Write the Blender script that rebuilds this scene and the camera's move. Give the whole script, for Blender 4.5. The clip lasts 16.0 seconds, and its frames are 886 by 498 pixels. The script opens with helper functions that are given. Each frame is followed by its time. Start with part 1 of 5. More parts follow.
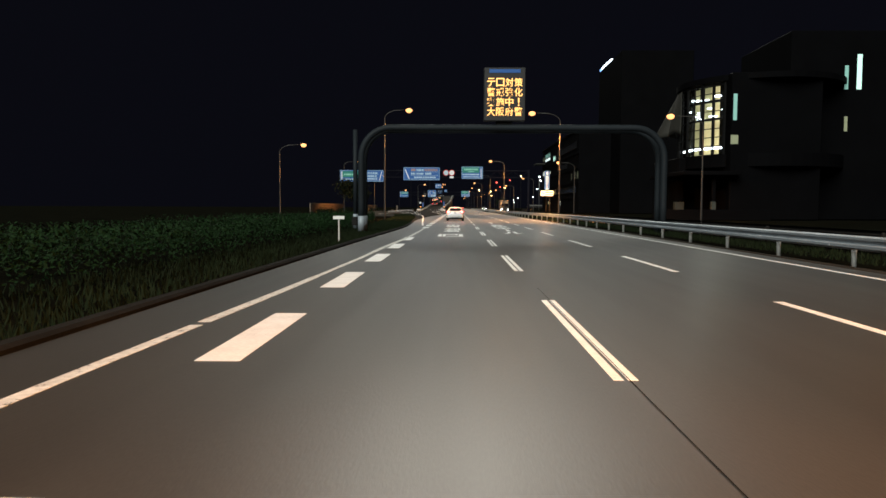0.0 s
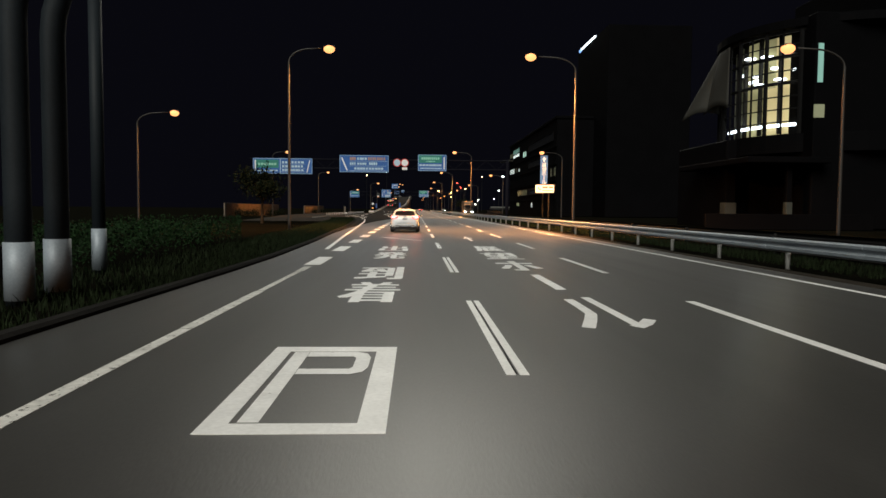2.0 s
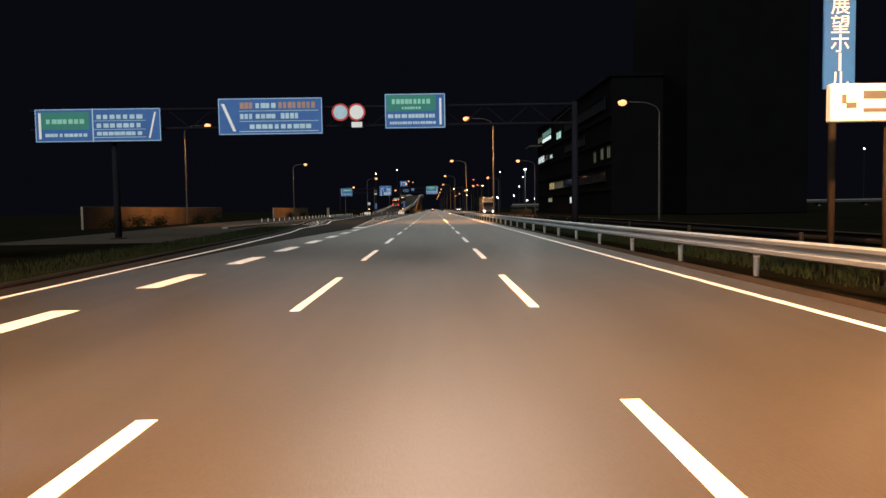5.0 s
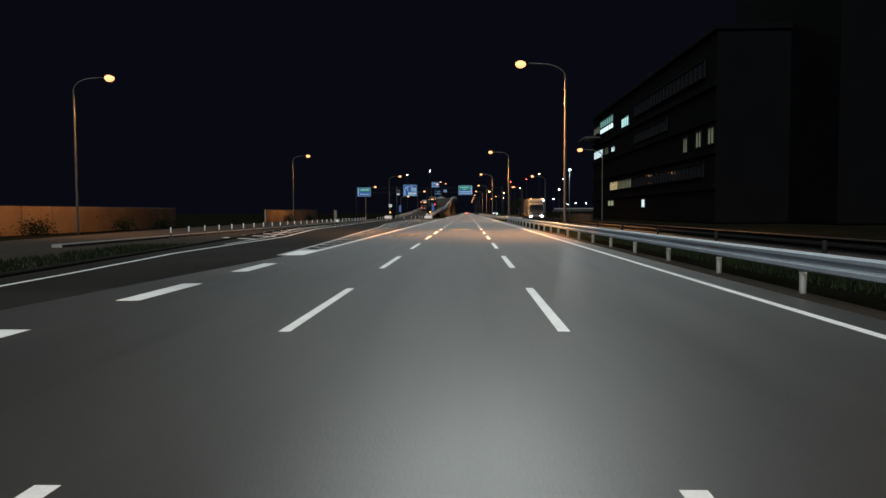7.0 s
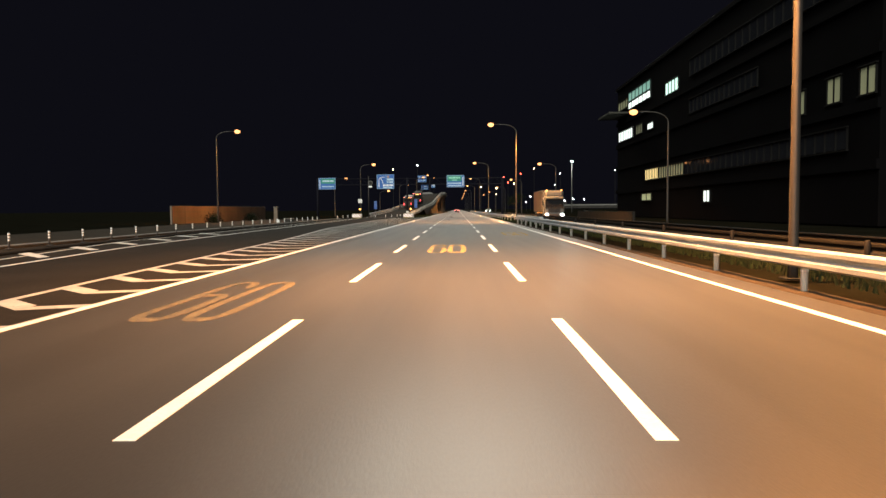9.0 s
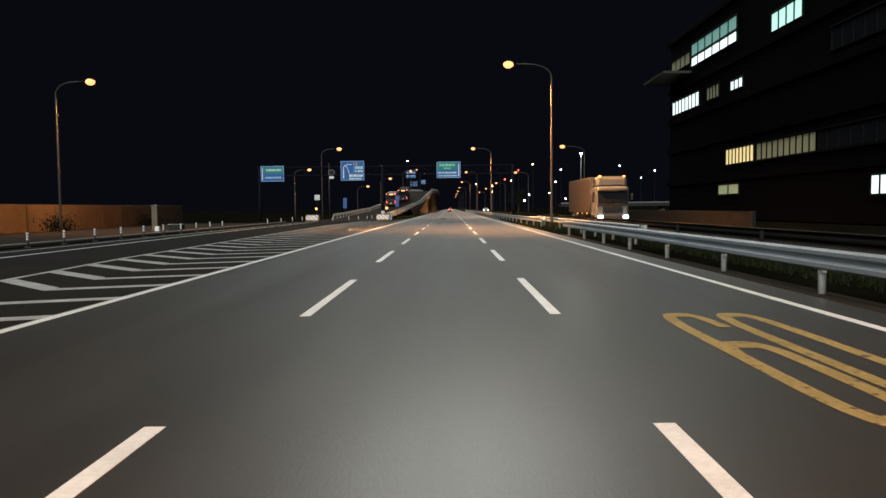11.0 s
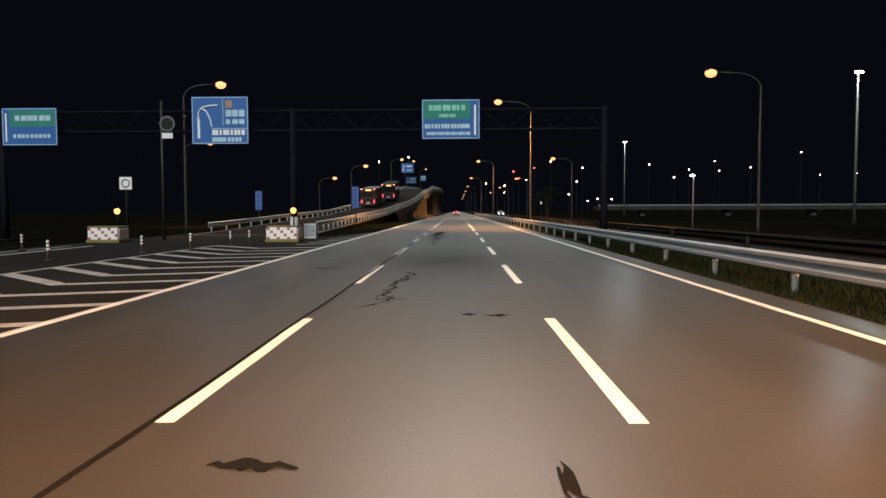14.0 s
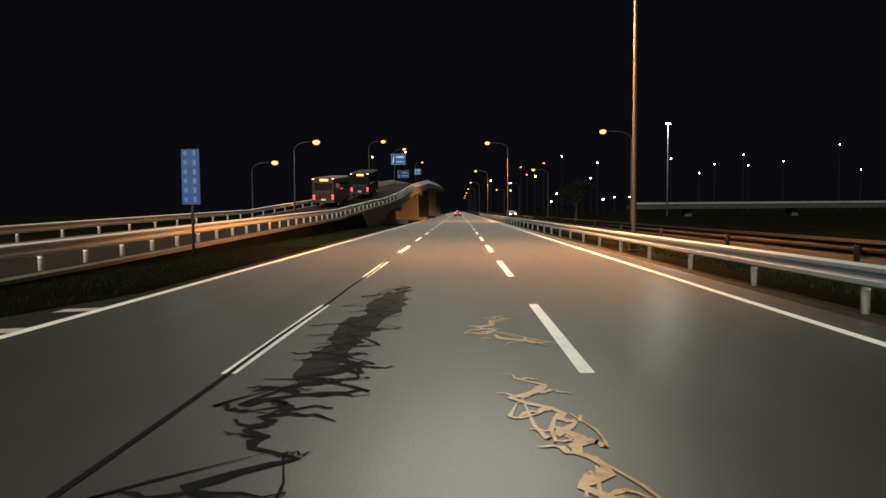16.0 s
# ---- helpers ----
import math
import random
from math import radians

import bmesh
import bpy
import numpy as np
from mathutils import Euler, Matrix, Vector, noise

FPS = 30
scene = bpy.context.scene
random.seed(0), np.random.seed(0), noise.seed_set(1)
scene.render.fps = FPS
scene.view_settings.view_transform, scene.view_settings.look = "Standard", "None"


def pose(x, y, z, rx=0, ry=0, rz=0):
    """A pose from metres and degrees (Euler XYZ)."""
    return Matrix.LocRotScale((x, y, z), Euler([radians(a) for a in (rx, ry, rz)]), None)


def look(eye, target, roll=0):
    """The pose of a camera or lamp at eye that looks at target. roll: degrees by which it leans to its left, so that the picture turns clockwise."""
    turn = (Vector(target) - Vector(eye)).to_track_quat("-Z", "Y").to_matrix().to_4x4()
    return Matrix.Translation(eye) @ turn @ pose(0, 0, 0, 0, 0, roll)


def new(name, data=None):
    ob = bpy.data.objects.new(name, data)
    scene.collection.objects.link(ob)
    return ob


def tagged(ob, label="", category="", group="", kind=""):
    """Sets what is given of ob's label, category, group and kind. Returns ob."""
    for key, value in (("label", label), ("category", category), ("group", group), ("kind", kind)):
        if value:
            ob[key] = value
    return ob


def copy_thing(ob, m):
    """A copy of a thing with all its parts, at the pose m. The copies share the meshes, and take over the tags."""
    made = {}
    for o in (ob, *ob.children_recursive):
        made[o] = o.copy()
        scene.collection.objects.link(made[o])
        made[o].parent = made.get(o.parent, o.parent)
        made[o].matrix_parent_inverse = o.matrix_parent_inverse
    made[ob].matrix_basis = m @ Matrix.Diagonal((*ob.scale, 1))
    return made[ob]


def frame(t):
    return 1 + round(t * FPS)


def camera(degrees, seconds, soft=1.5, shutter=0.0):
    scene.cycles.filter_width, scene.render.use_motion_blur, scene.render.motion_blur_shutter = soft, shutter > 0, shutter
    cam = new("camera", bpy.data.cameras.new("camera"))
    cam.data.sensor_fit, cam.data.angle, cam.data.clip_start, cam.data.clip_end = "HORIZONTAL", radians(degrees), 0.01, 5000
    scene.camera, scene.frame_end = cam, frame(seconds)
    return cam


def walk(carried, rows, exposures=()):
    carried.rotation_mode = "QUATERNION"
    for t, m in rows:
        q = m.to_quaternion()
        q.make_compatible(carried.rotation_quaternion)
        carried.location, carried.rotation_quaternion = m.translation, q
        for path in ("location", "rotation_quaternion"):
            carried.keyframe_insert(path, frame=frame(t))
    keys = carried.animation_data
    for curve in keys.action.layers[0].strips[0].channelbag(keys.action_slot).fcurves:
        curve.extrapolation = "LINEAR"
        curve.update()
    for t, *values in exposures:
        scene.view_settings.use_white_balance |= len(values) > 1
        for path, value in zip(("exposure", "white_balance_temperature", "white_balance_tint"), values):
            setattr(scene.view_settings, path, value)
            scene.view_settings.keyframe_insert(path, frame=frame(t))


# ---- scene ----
cam = camera(64.42, 16.0)
# seconds, x, y, z, pitch, roll, heading
PATH = [
    (0, -3.148, -0.734, 1.416, 86.604, 0.244, 1.114),
    (0.5, -3.191, 6.919, 1.392, 86.579, 0.205, 0.609),
    (1, -3.165, 13.876, 1.391, 86.785, 0.286, 0.107),
    (1.5, -3.012, 21.143, 1.452, 87.086, 0.093, -0.636),
    (2, -2.655, 28.942, 1.446, 86.760, 0.468, -2.248),
    (2.5, -2.185, 36.676, 1.421, 86.378, 0.739, -4.110),
    (3, -1.677, 43.908, 1.448, 86.056, 0.776, -5.229),
    (3.5, -1.160, 51.361, 1.465, 86.141, 0.93, -5.201),
    (4, -0.552, 58.938, 1.448, 86.509, 0.100, -3.912),
    (6.3, 0.615, 95.086, 1.476, 86.920, -0.518, 1.510),
    (6.5, 0.589, 98.054, 1.455, 87.027, -0.490, 1.642),
    (7, 0.557, 106.292, 1.485, 87.020, -0.349, 2.010),
    (7.5, 0.595, 114.692, 1.485, 87.099, -0.503, 2.311),
    (8, 0.547, 123.400, 1.475, 87.147, -0.475, 2.482),
    (8.5, 0.485, 131.946, 1.486, 86.887, -0.384, 1.831),
    (10.8, 0.279, 171.829, 1.468, 86.666, -0.705, 0.445),
    (11, 0.304, 175.249, 1.486, 86.690, -0.629, 0.658),
    (11.5, 0.396, 184.395, 1.477, 86.994, -0.649, 1.239),
    (12, 0.408, 193.547, 1.460, 87.082, -0.344, 1.239),
    (12.5, 0.462, 202.139, 1.490, 87.164, -0.448, 1.264),
    (13, 0.476, 211.319, 1.499, 87.219, -0.194, 1.067),
    (13.5, 0.450, 220.921, 1.561, 87.075, -0.311, 1.005),
    (14, 0.425, 229.910, 1.558, 86.887, -0.227, 1.167),
    (14.5, 0.351, 239.059, 1.545, 87.001, -0.223, 1.310),
    (15, 0.442, 248.769, 1.545, 86.962, -0.351, 1.579),
    (15.5, 0.459, 258.731, 1.531, 86.891, -0.266, 1.422),
    (16, 0.519, 268.235, 1.579, 86.884, -0.439, 1.335),
]
walk(cam, [(t, Matrix.Translation((x, y, z)) @ Matrix.Rotation(radians(h), 4, "Z") @ Matrix.Rotation(radians(p), 4, "X") @ Matrix.Rotation(radians(r), 4, "Z")) for t, x, y, z, p, r, h in PATH],
     [(0, 0.2, 6400, 10), (0.6, 0.2, 6600, 11), (1.0, 0.05, 5850, 11), (1.5, 0.05, 6300, 12), (2.0, -0.1, 6650, 13), (2.6, 0.1, 6700, 13), (3.0, -0.05, 6900, 12), (3.5, -0.15, 6900, 12), (4.2, -0.05, 6700, 12), (6.5, 0.1, 5750, 9), (7.1, 0.1, 5900, 9), (7.6, 0.3, 6700, 10), (8, 0.3, 6600, 10), (8.7, 0.6, 6850, 11), (11, 0.1, 6200, 10), (12.5, 0.15, 6600, 10), (13, 0.05, 5850, 10), (13.5, -0.05, 5800, 10), (14.1, -0.08, 6100, 10), (14.6, -0.1, 6400, 10), (15.2, 0.05, 6600, 10), (16, 0.2, 7000, 10)])

# ---- world and light: a night sky; two added suns stand in for the traveller's headlights ----
world = bpy.data.worlds.new("night_sky")
scene.world = world
world.use_nodes = True
wn = world.node_tree.nodes
wn["Background"].inputs[0].default_value = (0.0026, 0.0027, 0.0046, 1)
wn["Background"].inputs[1].default_value = 1.0
# Added sun ahead: its sheen on the asphalt imitates the headlight pool.
sheen_sun = new("sheen_sun", bpy.data.lights.new("sheen_sun", "SUN"))
sheen_sun.data.energy, sheen_sun.data.angle, sheen_sun.data.color = 0.37, radians(22), (0.99, 1.0, 0.89)
sheen_sun.matrix_world = look((1, 60, 32.2), (0, 0, 0))
# Added sun from behind, in place of headlights on paint, rails and signs.
rear_sun = new("rear_headlight_sun", bpy.data.lights.new("rear_headlight_sun", "SUN"))
rear_sun.data.energy, rear_sun.data.angle, rear_sun.data.color = 3.1, radians(40), (0.98, 1.0, 0.91)
rear_sun.matrix_world = look((-24, -60, 52), (0, 0, 0))


# ---- materials ----
def nodes_of(m):
    m.use_nodes = True
    nt = m.node_tree
    return nt, nt.nodes["Principled BSDF"]


def surface(name, base, rough=0.6, metal=0.0, var=0.25, fine=30.0, coarse=1.2, bump=0.15, spec=0.5, stretch=(1, 1, 1), second=None):
    """A grained surface: two scales of noise vary the colour, the fine one also the relief."""
    m = bpy.data.materials.new(name)
    nt, p = nodes_of(m)
    geo = nt.nodes.new("ShaderNodeNewGeometry")
    mp = nt.nodes.new("ShaderNodeMapping")
    mp.inputs["Scale"].default_value = stretch
    nt.links.new(geo.outputs["Position"], mp.inputs["Vector"])
    n1, n2 = nt.nodes.new("ShaderNodeTexNoise"), nt.nodes.new("ShaderNodeTexNoise")
    n1.inputs["Scale"].default_value, n2.inputs["Scale"].default_value = fine, coarse
    n1.inputs["Detail"].default_value = n2.inputs["Detail"].default_value = 4
    for n in (n1, n2):
        nt.links.new(mp.outputs[0], n.inputs["Vector"])
    mix = nt.nodes.new("ShaderNodeMath")
    mix.operation = "MULTIPLY_ADD"
    mix.inputs[1].default_value, mix.inputs[2].default_value = 0.45, 0.0
    nt.links.new(n1.outputs["Fac"], mix.inputs[0])
    add = nt.nodes.new("ShaderNodeMath")
    add.operation = "MULTIPLY_ADD"
    add.inputs[1].default_value = 0.55
    nt.links.new(n2.outputs["Fac"], add.inputs[0])
    nt.links.new(mix.outputs[0], add.inputs[2])
    ramp = nt.nodes.new("ShaderNodeValToRGB")
    ramp.color_ramp.elements[0].position, ramp.color_ramp.elements[1].position = 0.3, 0.7
    lo = [c * (1 - var) for c in base]
    hi = [min(1, c * (1 + var)) for c in (second or base)]
    ramp.color_ramp.elements[0].color, ramp.color_ramp.elements[1].color = (*lo, 1), (*hi, 1)
    nt.links.new(add.outputs[0], ramp.inputs[0])
    nt.links.new(ramp.outputs[0], p.inputs["Base Color"])
    p.inputs["Roughness"].default_value, p.inputs["Metallic"].default_value = rough, metal
    p.inputs["Specular IOR Level"].default_value = spec
    b = nt.nodes.new("ShaderNodeBump")
    b.inputs["Strength"].default_value, b.inputs["Distance"].default_value = bump, 0.02
    nt.links.new(n1.outputs["Fac"], b.inputs["Height"])
    nt.links.new(b.outputs[0], p.inputs["Normal"])
    return m


def glow(name, colour, strength):
    m = bpy.data.materials.new(name)
    nt, p = nodes_of(m)
    p.inputs["Base Color"].default_value = (*[0.5 * c for c in colour], 1)
    p.inputs["Emission Color"].default_value = (*colour, 1)
    p.inputs["Emission Strength"].default_value = strength
    return m


def glass(name, tint, rough=0.05):
    m = bpy.data.materials.new(name)
    nt, p = nodes_of(m)
    p.inputs["Base Color"].default_value = (*tint, 1)
    p.inputs["Roughness"].default_value = rough
    p.inputs["Specular IOR Level"].default_value = 0.6
    return m


ASPHALT = surface("asphalt", (0.039, 0.0386, 0.0365), 0.34, var=0.34, fine=55, coarse=0.6, bump=0.06, stretch=(1, 0.2, 1), spec=0.5)


def along_road(m, amount):
    """Gloss spread across the lanes, shaping the added sun's sheen into a headlight pool."""
    nt, p = nodes_of(m)
    t = nt.nodes.new("ShaderNodeCombineXYZ")
    t.inputs[0].default_value = 1.0
    nt.links.new(t.outputs[0], p.inputs["Tangent"])
    p.inputs["Anisotropic"].default_value = amount
    geo, mp = nt.nodes.new("ShaderNodeNewGeometry"), nt.nodes.new("ShaderNodeMapping")
    mp.inputs["Scale"].default_value = (0.9, 0.035, 1)
    n, r = nt.nodes.new("ShaderNodeTexNoise"), nt.nodes.new("ShaderNodeMapRange")
    n.inputs["Scale"].default_value, n.inputs["Detail"].default_value = 1.6, 5
    rough = p.inputs["Roughness"].default_value
    r.inputs["From Min"].default_value, r.inputs["From Max"].default_value = 0.3, 0.7
    r.inputs["To Min"].default_value, r.inputs["To Max"].default_value = rough * 0.95, rough * 1.06
    nt.links.new(geo.outputs["Position"], mp.inputs["Vector"])
    nt.links.new(mp.outputs[0], n.inputs["Vector"])
    nt.links.new(n.outputs["Fac"], r.inputs["Value"])
    nt.links.new(r.outputs[0], p.inputs["Roughness"])


along_road(ASPHALT, 0.64)


def flaked(m, cover, size, under):
    """Lets small flakes of the surface below show through worn paint."""
    nt, p = nodes_of(m)
    top = p.inputs["Base Color"].links[0].from_socket
    geo, n, r, mix = (nt.nodes.new("ShaderNode" + k) for k in ("NewGeometry", "TexNoise", "MapRange", "Mix"))
    n.inputs["Scale"].default_value, n.inputs["Detail"].default_value, n.inputs["Roughness"].default_value = size, 5, 0.7
    r.inputs["From Min"].default_value, r.inputs["From Max"].default_value = cover, cover + 0.05
    mix.data_type = "RGBA"
    mix.inputs[6].default_value = (*under, 1)
    nt.links.new(geo.outputs["Position"], n.inputs["Vector"])
    nt.links.new(n.outputs["Fac"], r.inputs["Value"])
    nt.links.new(r.outputs[0], mix.inputs[0])
    nt.links.new(top, mix.inputs[7])
    nt.links.new(mix.outputs[2], p.inputs["Base Color"])


# Darker asphalt: the dark beyond the headlights is put into its colour.
ASPHALT_DIM = surface("dim_asphalt", (0.017, 0.0155, 0.014), 0.95, var=0.35, fine=50, coarse=0.4, bump=0.35, spec=0.08)
PAINT = surface("white_road_paint", (0.82, 0.83, 0.82), 0.45, var=0.16, fine=22, coarse=2.5, bump=0.1)
PAINT_OLD = surface("worn_road_paint", (0.60, 0.60, 0.57), 0.7, var=0.35, fine=14, coarse=3.0, bump=0.2)
ZEBRA_PAINT = surface("zebra_road_paint", (0.36, 0.365, 0.36), 0.7, var=0.35, fine=14, coarse=2.0, bump=0.2)
PAINT_YELLOW = surface("yellow_road_paint", (0.33, 0.24, 0.08), 0.7, var=0.3, fine=16, coarse=2.0)
YELLOW_GHOST = surface("nearly_worn_off_yellow_paint", (0.15, 0.125, 0.065), 0.85, var=0.6, fine=18, coarse=2.5, second=(0.10, 0.088, 0.06), spec=0.3)
flaked(PAINT, 0.29, 7.0, (0.16, 0.16, 0.15))
flaked(PAINT_OLD, 0.37, 13.0, (0.05, 0.05, 0.048))
flaked(ZEBRA_PAINT, 0.33, 5.0, (0.05, 0.05, 0.048))
flaked(PAINT_YELLOW, 0.36, 8.0, (0.05, 0.047, 0.04))
flaked(YELLOW_GHOST, 0.46, 6.0, (0.06, 0.058, 0.052))
SEALANT = surface("crack_sealant", (0.006, 0.006, 0.006), 0.8, var=0.3, fine=20, spec=0.1)
# The orange base paints the street lamp's glint onto dark tar.
GLINT_TAR = surface("lamp_glint_tar", (0.50, 0.25, 0.055), 0.3, var=0.4, fine=14, bump=0.1, spec=1.0)
GALV = surface("galvanised_steel", (0.24, 0.28, 0.315), 0.5, 0.1, var=0.2, fine=25, coarse=0.8, bump=0.05)
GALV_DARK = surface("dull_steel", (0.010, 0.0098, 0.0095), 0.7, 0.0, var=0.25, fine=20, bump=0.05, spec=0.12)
POLE = surface("lamp_pole_steel", (0.030, 0.027, 0.024), 0.55, 0.2, var=0.2, fine=18, bump=0.04)
WHITE_RAIL = surface("white_painted_steel", (0.50, 0.50, 0.48), 0.45, var=0.15, fine=15, coarse=0.7, bump=0.05)
# Soil and leaf colours near black: the unlit verge is put into the base.
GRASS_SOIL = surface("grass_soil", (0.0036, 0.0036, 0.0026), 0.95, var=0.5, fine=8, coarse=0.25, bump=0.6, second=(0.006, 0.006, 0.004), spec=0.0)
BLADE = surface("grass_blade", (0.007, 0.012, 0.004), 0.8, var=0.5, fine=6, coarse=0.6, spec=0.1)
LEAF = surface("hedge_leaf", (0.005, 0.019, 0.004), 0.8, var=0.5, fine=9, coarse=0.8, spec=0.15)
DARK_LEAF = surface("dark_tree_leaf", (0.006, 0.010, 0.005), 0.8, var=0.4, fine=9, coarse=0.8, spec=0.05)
BARK = surface("bark", (0.02, 0.016, 0.011), 0.9, var=0.4, fine=14, bump=0.5, spec=0.1)
CONCRETE = surface("concrete", (0.13, 0.125, 0.115), 0.85, var=0.3, fine=12, coarse=0.5, bump=0.2)
TAN_WALL = surface("tan_concrete_panel", (0.13, 0.10, 0.075), 0.85, var=0.35, fine=10, coarse=0.4, bump=0.2)
PARAPET = surface("grey_parapet", (0.11, 0.11, 0.105), 0.6, var=0.35, fine=8, coarse=0.1)
KERB = surface("kerb_concrete", (0.028, 0.027, 0.025), 0.9, var=0.3, fine=16, coarse=1.0, bump=0.2, spec=0.1)
VERGE_KERB = surface("dark_kerb_concrete", (0.014, 0.0135, 0.0125), 0.95, var=0.4, fine=14, coarse=0.9, bump=0.3, spec=0.05)
# Facades near black: the missing light on the walls is put into the colour.
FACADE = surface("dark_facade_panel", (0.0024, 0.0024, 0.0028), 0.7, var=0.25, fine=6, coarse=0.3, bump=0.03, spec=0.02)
SHELL = surface("pale_curved_cladding", (0.015, 0.014, 0.010), 0.8, var=0.2, fine=4, coarse=0.3, bump=0.03)
PLINTH = surface("greenish_plinth_stone", (0.022, 0.028, 0.024), 0.7, var=0.2, fine=10)
MULLION = surface("dark_mullion", (0.005, 0.005, 0.005), 0.6, 0.0, var=0.2, fine=10, spec=0.1)
DARK_GLASS = glass("dark_glass", (0.01, 0.011, 0.013), 0.06)
CAR_GLASS = glass("tinted_car_glass", (0.006, 0.006, 0.007), 0.45)
CAR_GLASS.node_tree.nodes["Principled BSDF"].inputs["Specular IOR Level"].default_value = 0.15
SIGN_BLUE = surface("blue_sign_sheet", (0.011, 0.095, 0.34), 0.5, var=0.12, fine=4, coarse=0.8, bump=0.01)
# Darker copies of sign blue and lettering: the boards' lack of light as colour.
BOARD_BLUE = surface("unlit_blue_board", (0.012, 0.06, 0.26), 0.5, var=0.2, fine=4, coarse=0.8, bump=0.01)
BOARD_PALE = surface("unlit_pale_lettering", (0.10, 0.20, 0.34), 0.5, var=0.2, fine=5, bump=0.01)
SIGN_GREEN = surface("green_sign_sheet", (0.010, 0.19, 0.15), 0.5, var=0.12, fine=4, coarse=0.8, bump=0.01)
SIGN_WHITE = surface("white_sign_sheet", (0.75, 0.77, 0.78), 0.45, var=0.06, fine=5, bump=0.01)
SIGN_PALE = surface("pale_blue_lettering", (0.40, 0.57, 0.68), 0.5, var=0.15, fine=5, bump=0.01)
SIGN_MINT = surface("pale_green_lettering", (0.24, 0.57, 0.46), 0.5, var=0.15, fine=5, bump=0.01)
# Portal and gantry steel: the night's dark is put into the base colours.
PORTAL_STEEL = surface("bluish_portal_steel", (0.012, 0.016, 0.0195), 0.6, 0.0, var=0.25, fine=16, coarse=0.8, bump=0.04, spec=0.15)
LATTICE_STEEL = surface("near_black_lattice_steel", (0.0075, 0.0076, 0.0112), 0.8, var=0.3, fine=16, bump=0.04, spec=0.04)
SIGN_RED = surface("red_sign_sheet", (0.5, 0.03, 0.025), 0.45, var=0.1, fine=5, bump=0.01)
SIGN_ORANGE = surface("orange_lettering", (0.34, 0.20, 0.16), 0.5, var=0.15, fine=5, bump=0.01)
GREY_BACK = surface("sign_back_grey", (0.12, 0.12, 0.12), 0.6, 0.3, var=0.15, fine=8)
BLACK = surface("black_plastic", (0.012, 0.012, 0.013), 0.55, var=0.2, fine=20, bump=0.03)
RUBBER = surface("tyre_rubber", (0.012, 0.012, 0.012), 0.85, var=0.2, fine=30)
CAR_WHITE = surface("white_car_paint", (0.70, 0.73, 0.74), 0.22, var=0.02, fine=2, bump=0.0, spec=0.6)
CHROME = surface("bright_metal", (0.6, 0.6, 0.6), 0.2, 1.0, var=0.05, fine=20, bump=0.0)
SODIUM = glow("sodium_lamp_glow", (1.0, 0.42, 0.15), 1.9)
WHITE_LAMP = glow("white_lamp_glow", (0.85, 1.0, 0.95), 40)
LED_AMBER = glow("amber_led", (1.0, 0.50, 0.14), 1.8)
TAIL_RED = glow("tail_lamp_red", (1.0, 0.06, 0.07), 3.0)
BRAKE_RED = glow("brake_lamp_red", (1.0, 0.17, 0.15), 10)
HEADLAMP = glow("headlamp_glow", (0.85, 0.95, 1.0), 60)
WIN_COOL = glow("lit_room_cool", (0.62, 1.0, 0.86), 0.85)
WIN_WHITE = glow("lit_room_white", (0.85, 1.0, 0.95), 1.15)
WIN_WARM = glow("lit_room_warm", (1.0, 0.78, 0.34), 0.75)
WIN_DIM = glow("dim_room", (0.62, 0.66, 0.42), 0.04)
WIN_TEAL = glow("teal_room", (0.42, 0.85, 0.74), 0.22)
WIN_OLIVE = glow("olive_room", (0.62, 0.72, 0.42), 0.22)
WIN_HALL = glow("lit_hall", (0.98, 0.84, 0.42), 0.42)
WIN_HALL_DIM = glow("dim_lit_hall", (0.85, 0.80, 0.40), 0.20)
WIN_UNLIT = glow("barely_lit_hall", (0.50, 0.52, 0.34), 0.035)
STRIP_WHITE = glow("white_strip_light", (0.8, 0.93, 1.0), 4)
AMBER_BEACON = glow("amber_beacon", (1.0, 0.42, 0.10), 3.2)


# ---- mesh helpers ----
def mesh_from(bm, name, material, smooth=False):
    me = bpy.data.meshes.new(name)
    bmesh.ops.recalc_face_normals(bm, faces=bm.faces)
    bm.to_mesh(me)
    bm.free()
    if material:
        me.materials.append(material)
    if smooth:
        for f in me.polygons:
            f.use_smooth = True
    return me


def part(name, bm, material, parent=None, label="", smooth=False):
    ob = new(name, bm if isinstance(bm, bpy.types.Mesh) else mesh_from(bm, name, material, smooth))
    if parent:
        ob.parent = parent
    return tagged(ob, label)


def thing(name, place, label, category, group="", kind="", turn=0.0):
    ob = new(name)
    ob.matrix_world = pose(*place, 0, 0, turn)
    return tagged(ob, label, category, group, kind)


def box(bm, c, s, m=None, bevel=0.0):
    """A box of size s round c, optionally bevelled and turned by m."""
    r = bmesh.ops.create_cube(bm, size=1.0)
    vs = r["verts"]
    bmesh.ops.scale(bm, vec=s, verts=vs)
    if bevel:
        es = list({e for v in vs for e in v.link_edges})
        rb = bmesh.ops.bevel(bm, geom=es, offset=bevel, segments=1, affect="EDGES")
        vs = list({v for v in rb["verts"]} | {v for f in rb["faces"] for v in f.verts})
        vs = list({w for v in vs for e in v.link_edges for w in e.verts})
    if m is not None:
        bmesh.ops.transform(bm, matrix=m, verts=vs)
    bmesh.ops.translate(bm, vec=c, verts=vs)
    return vs


def boxed(c, s, bevel=0.0, m=None):
    bm = bmesh.new()
    box(bm, c, s, m, bevel)
    return bm


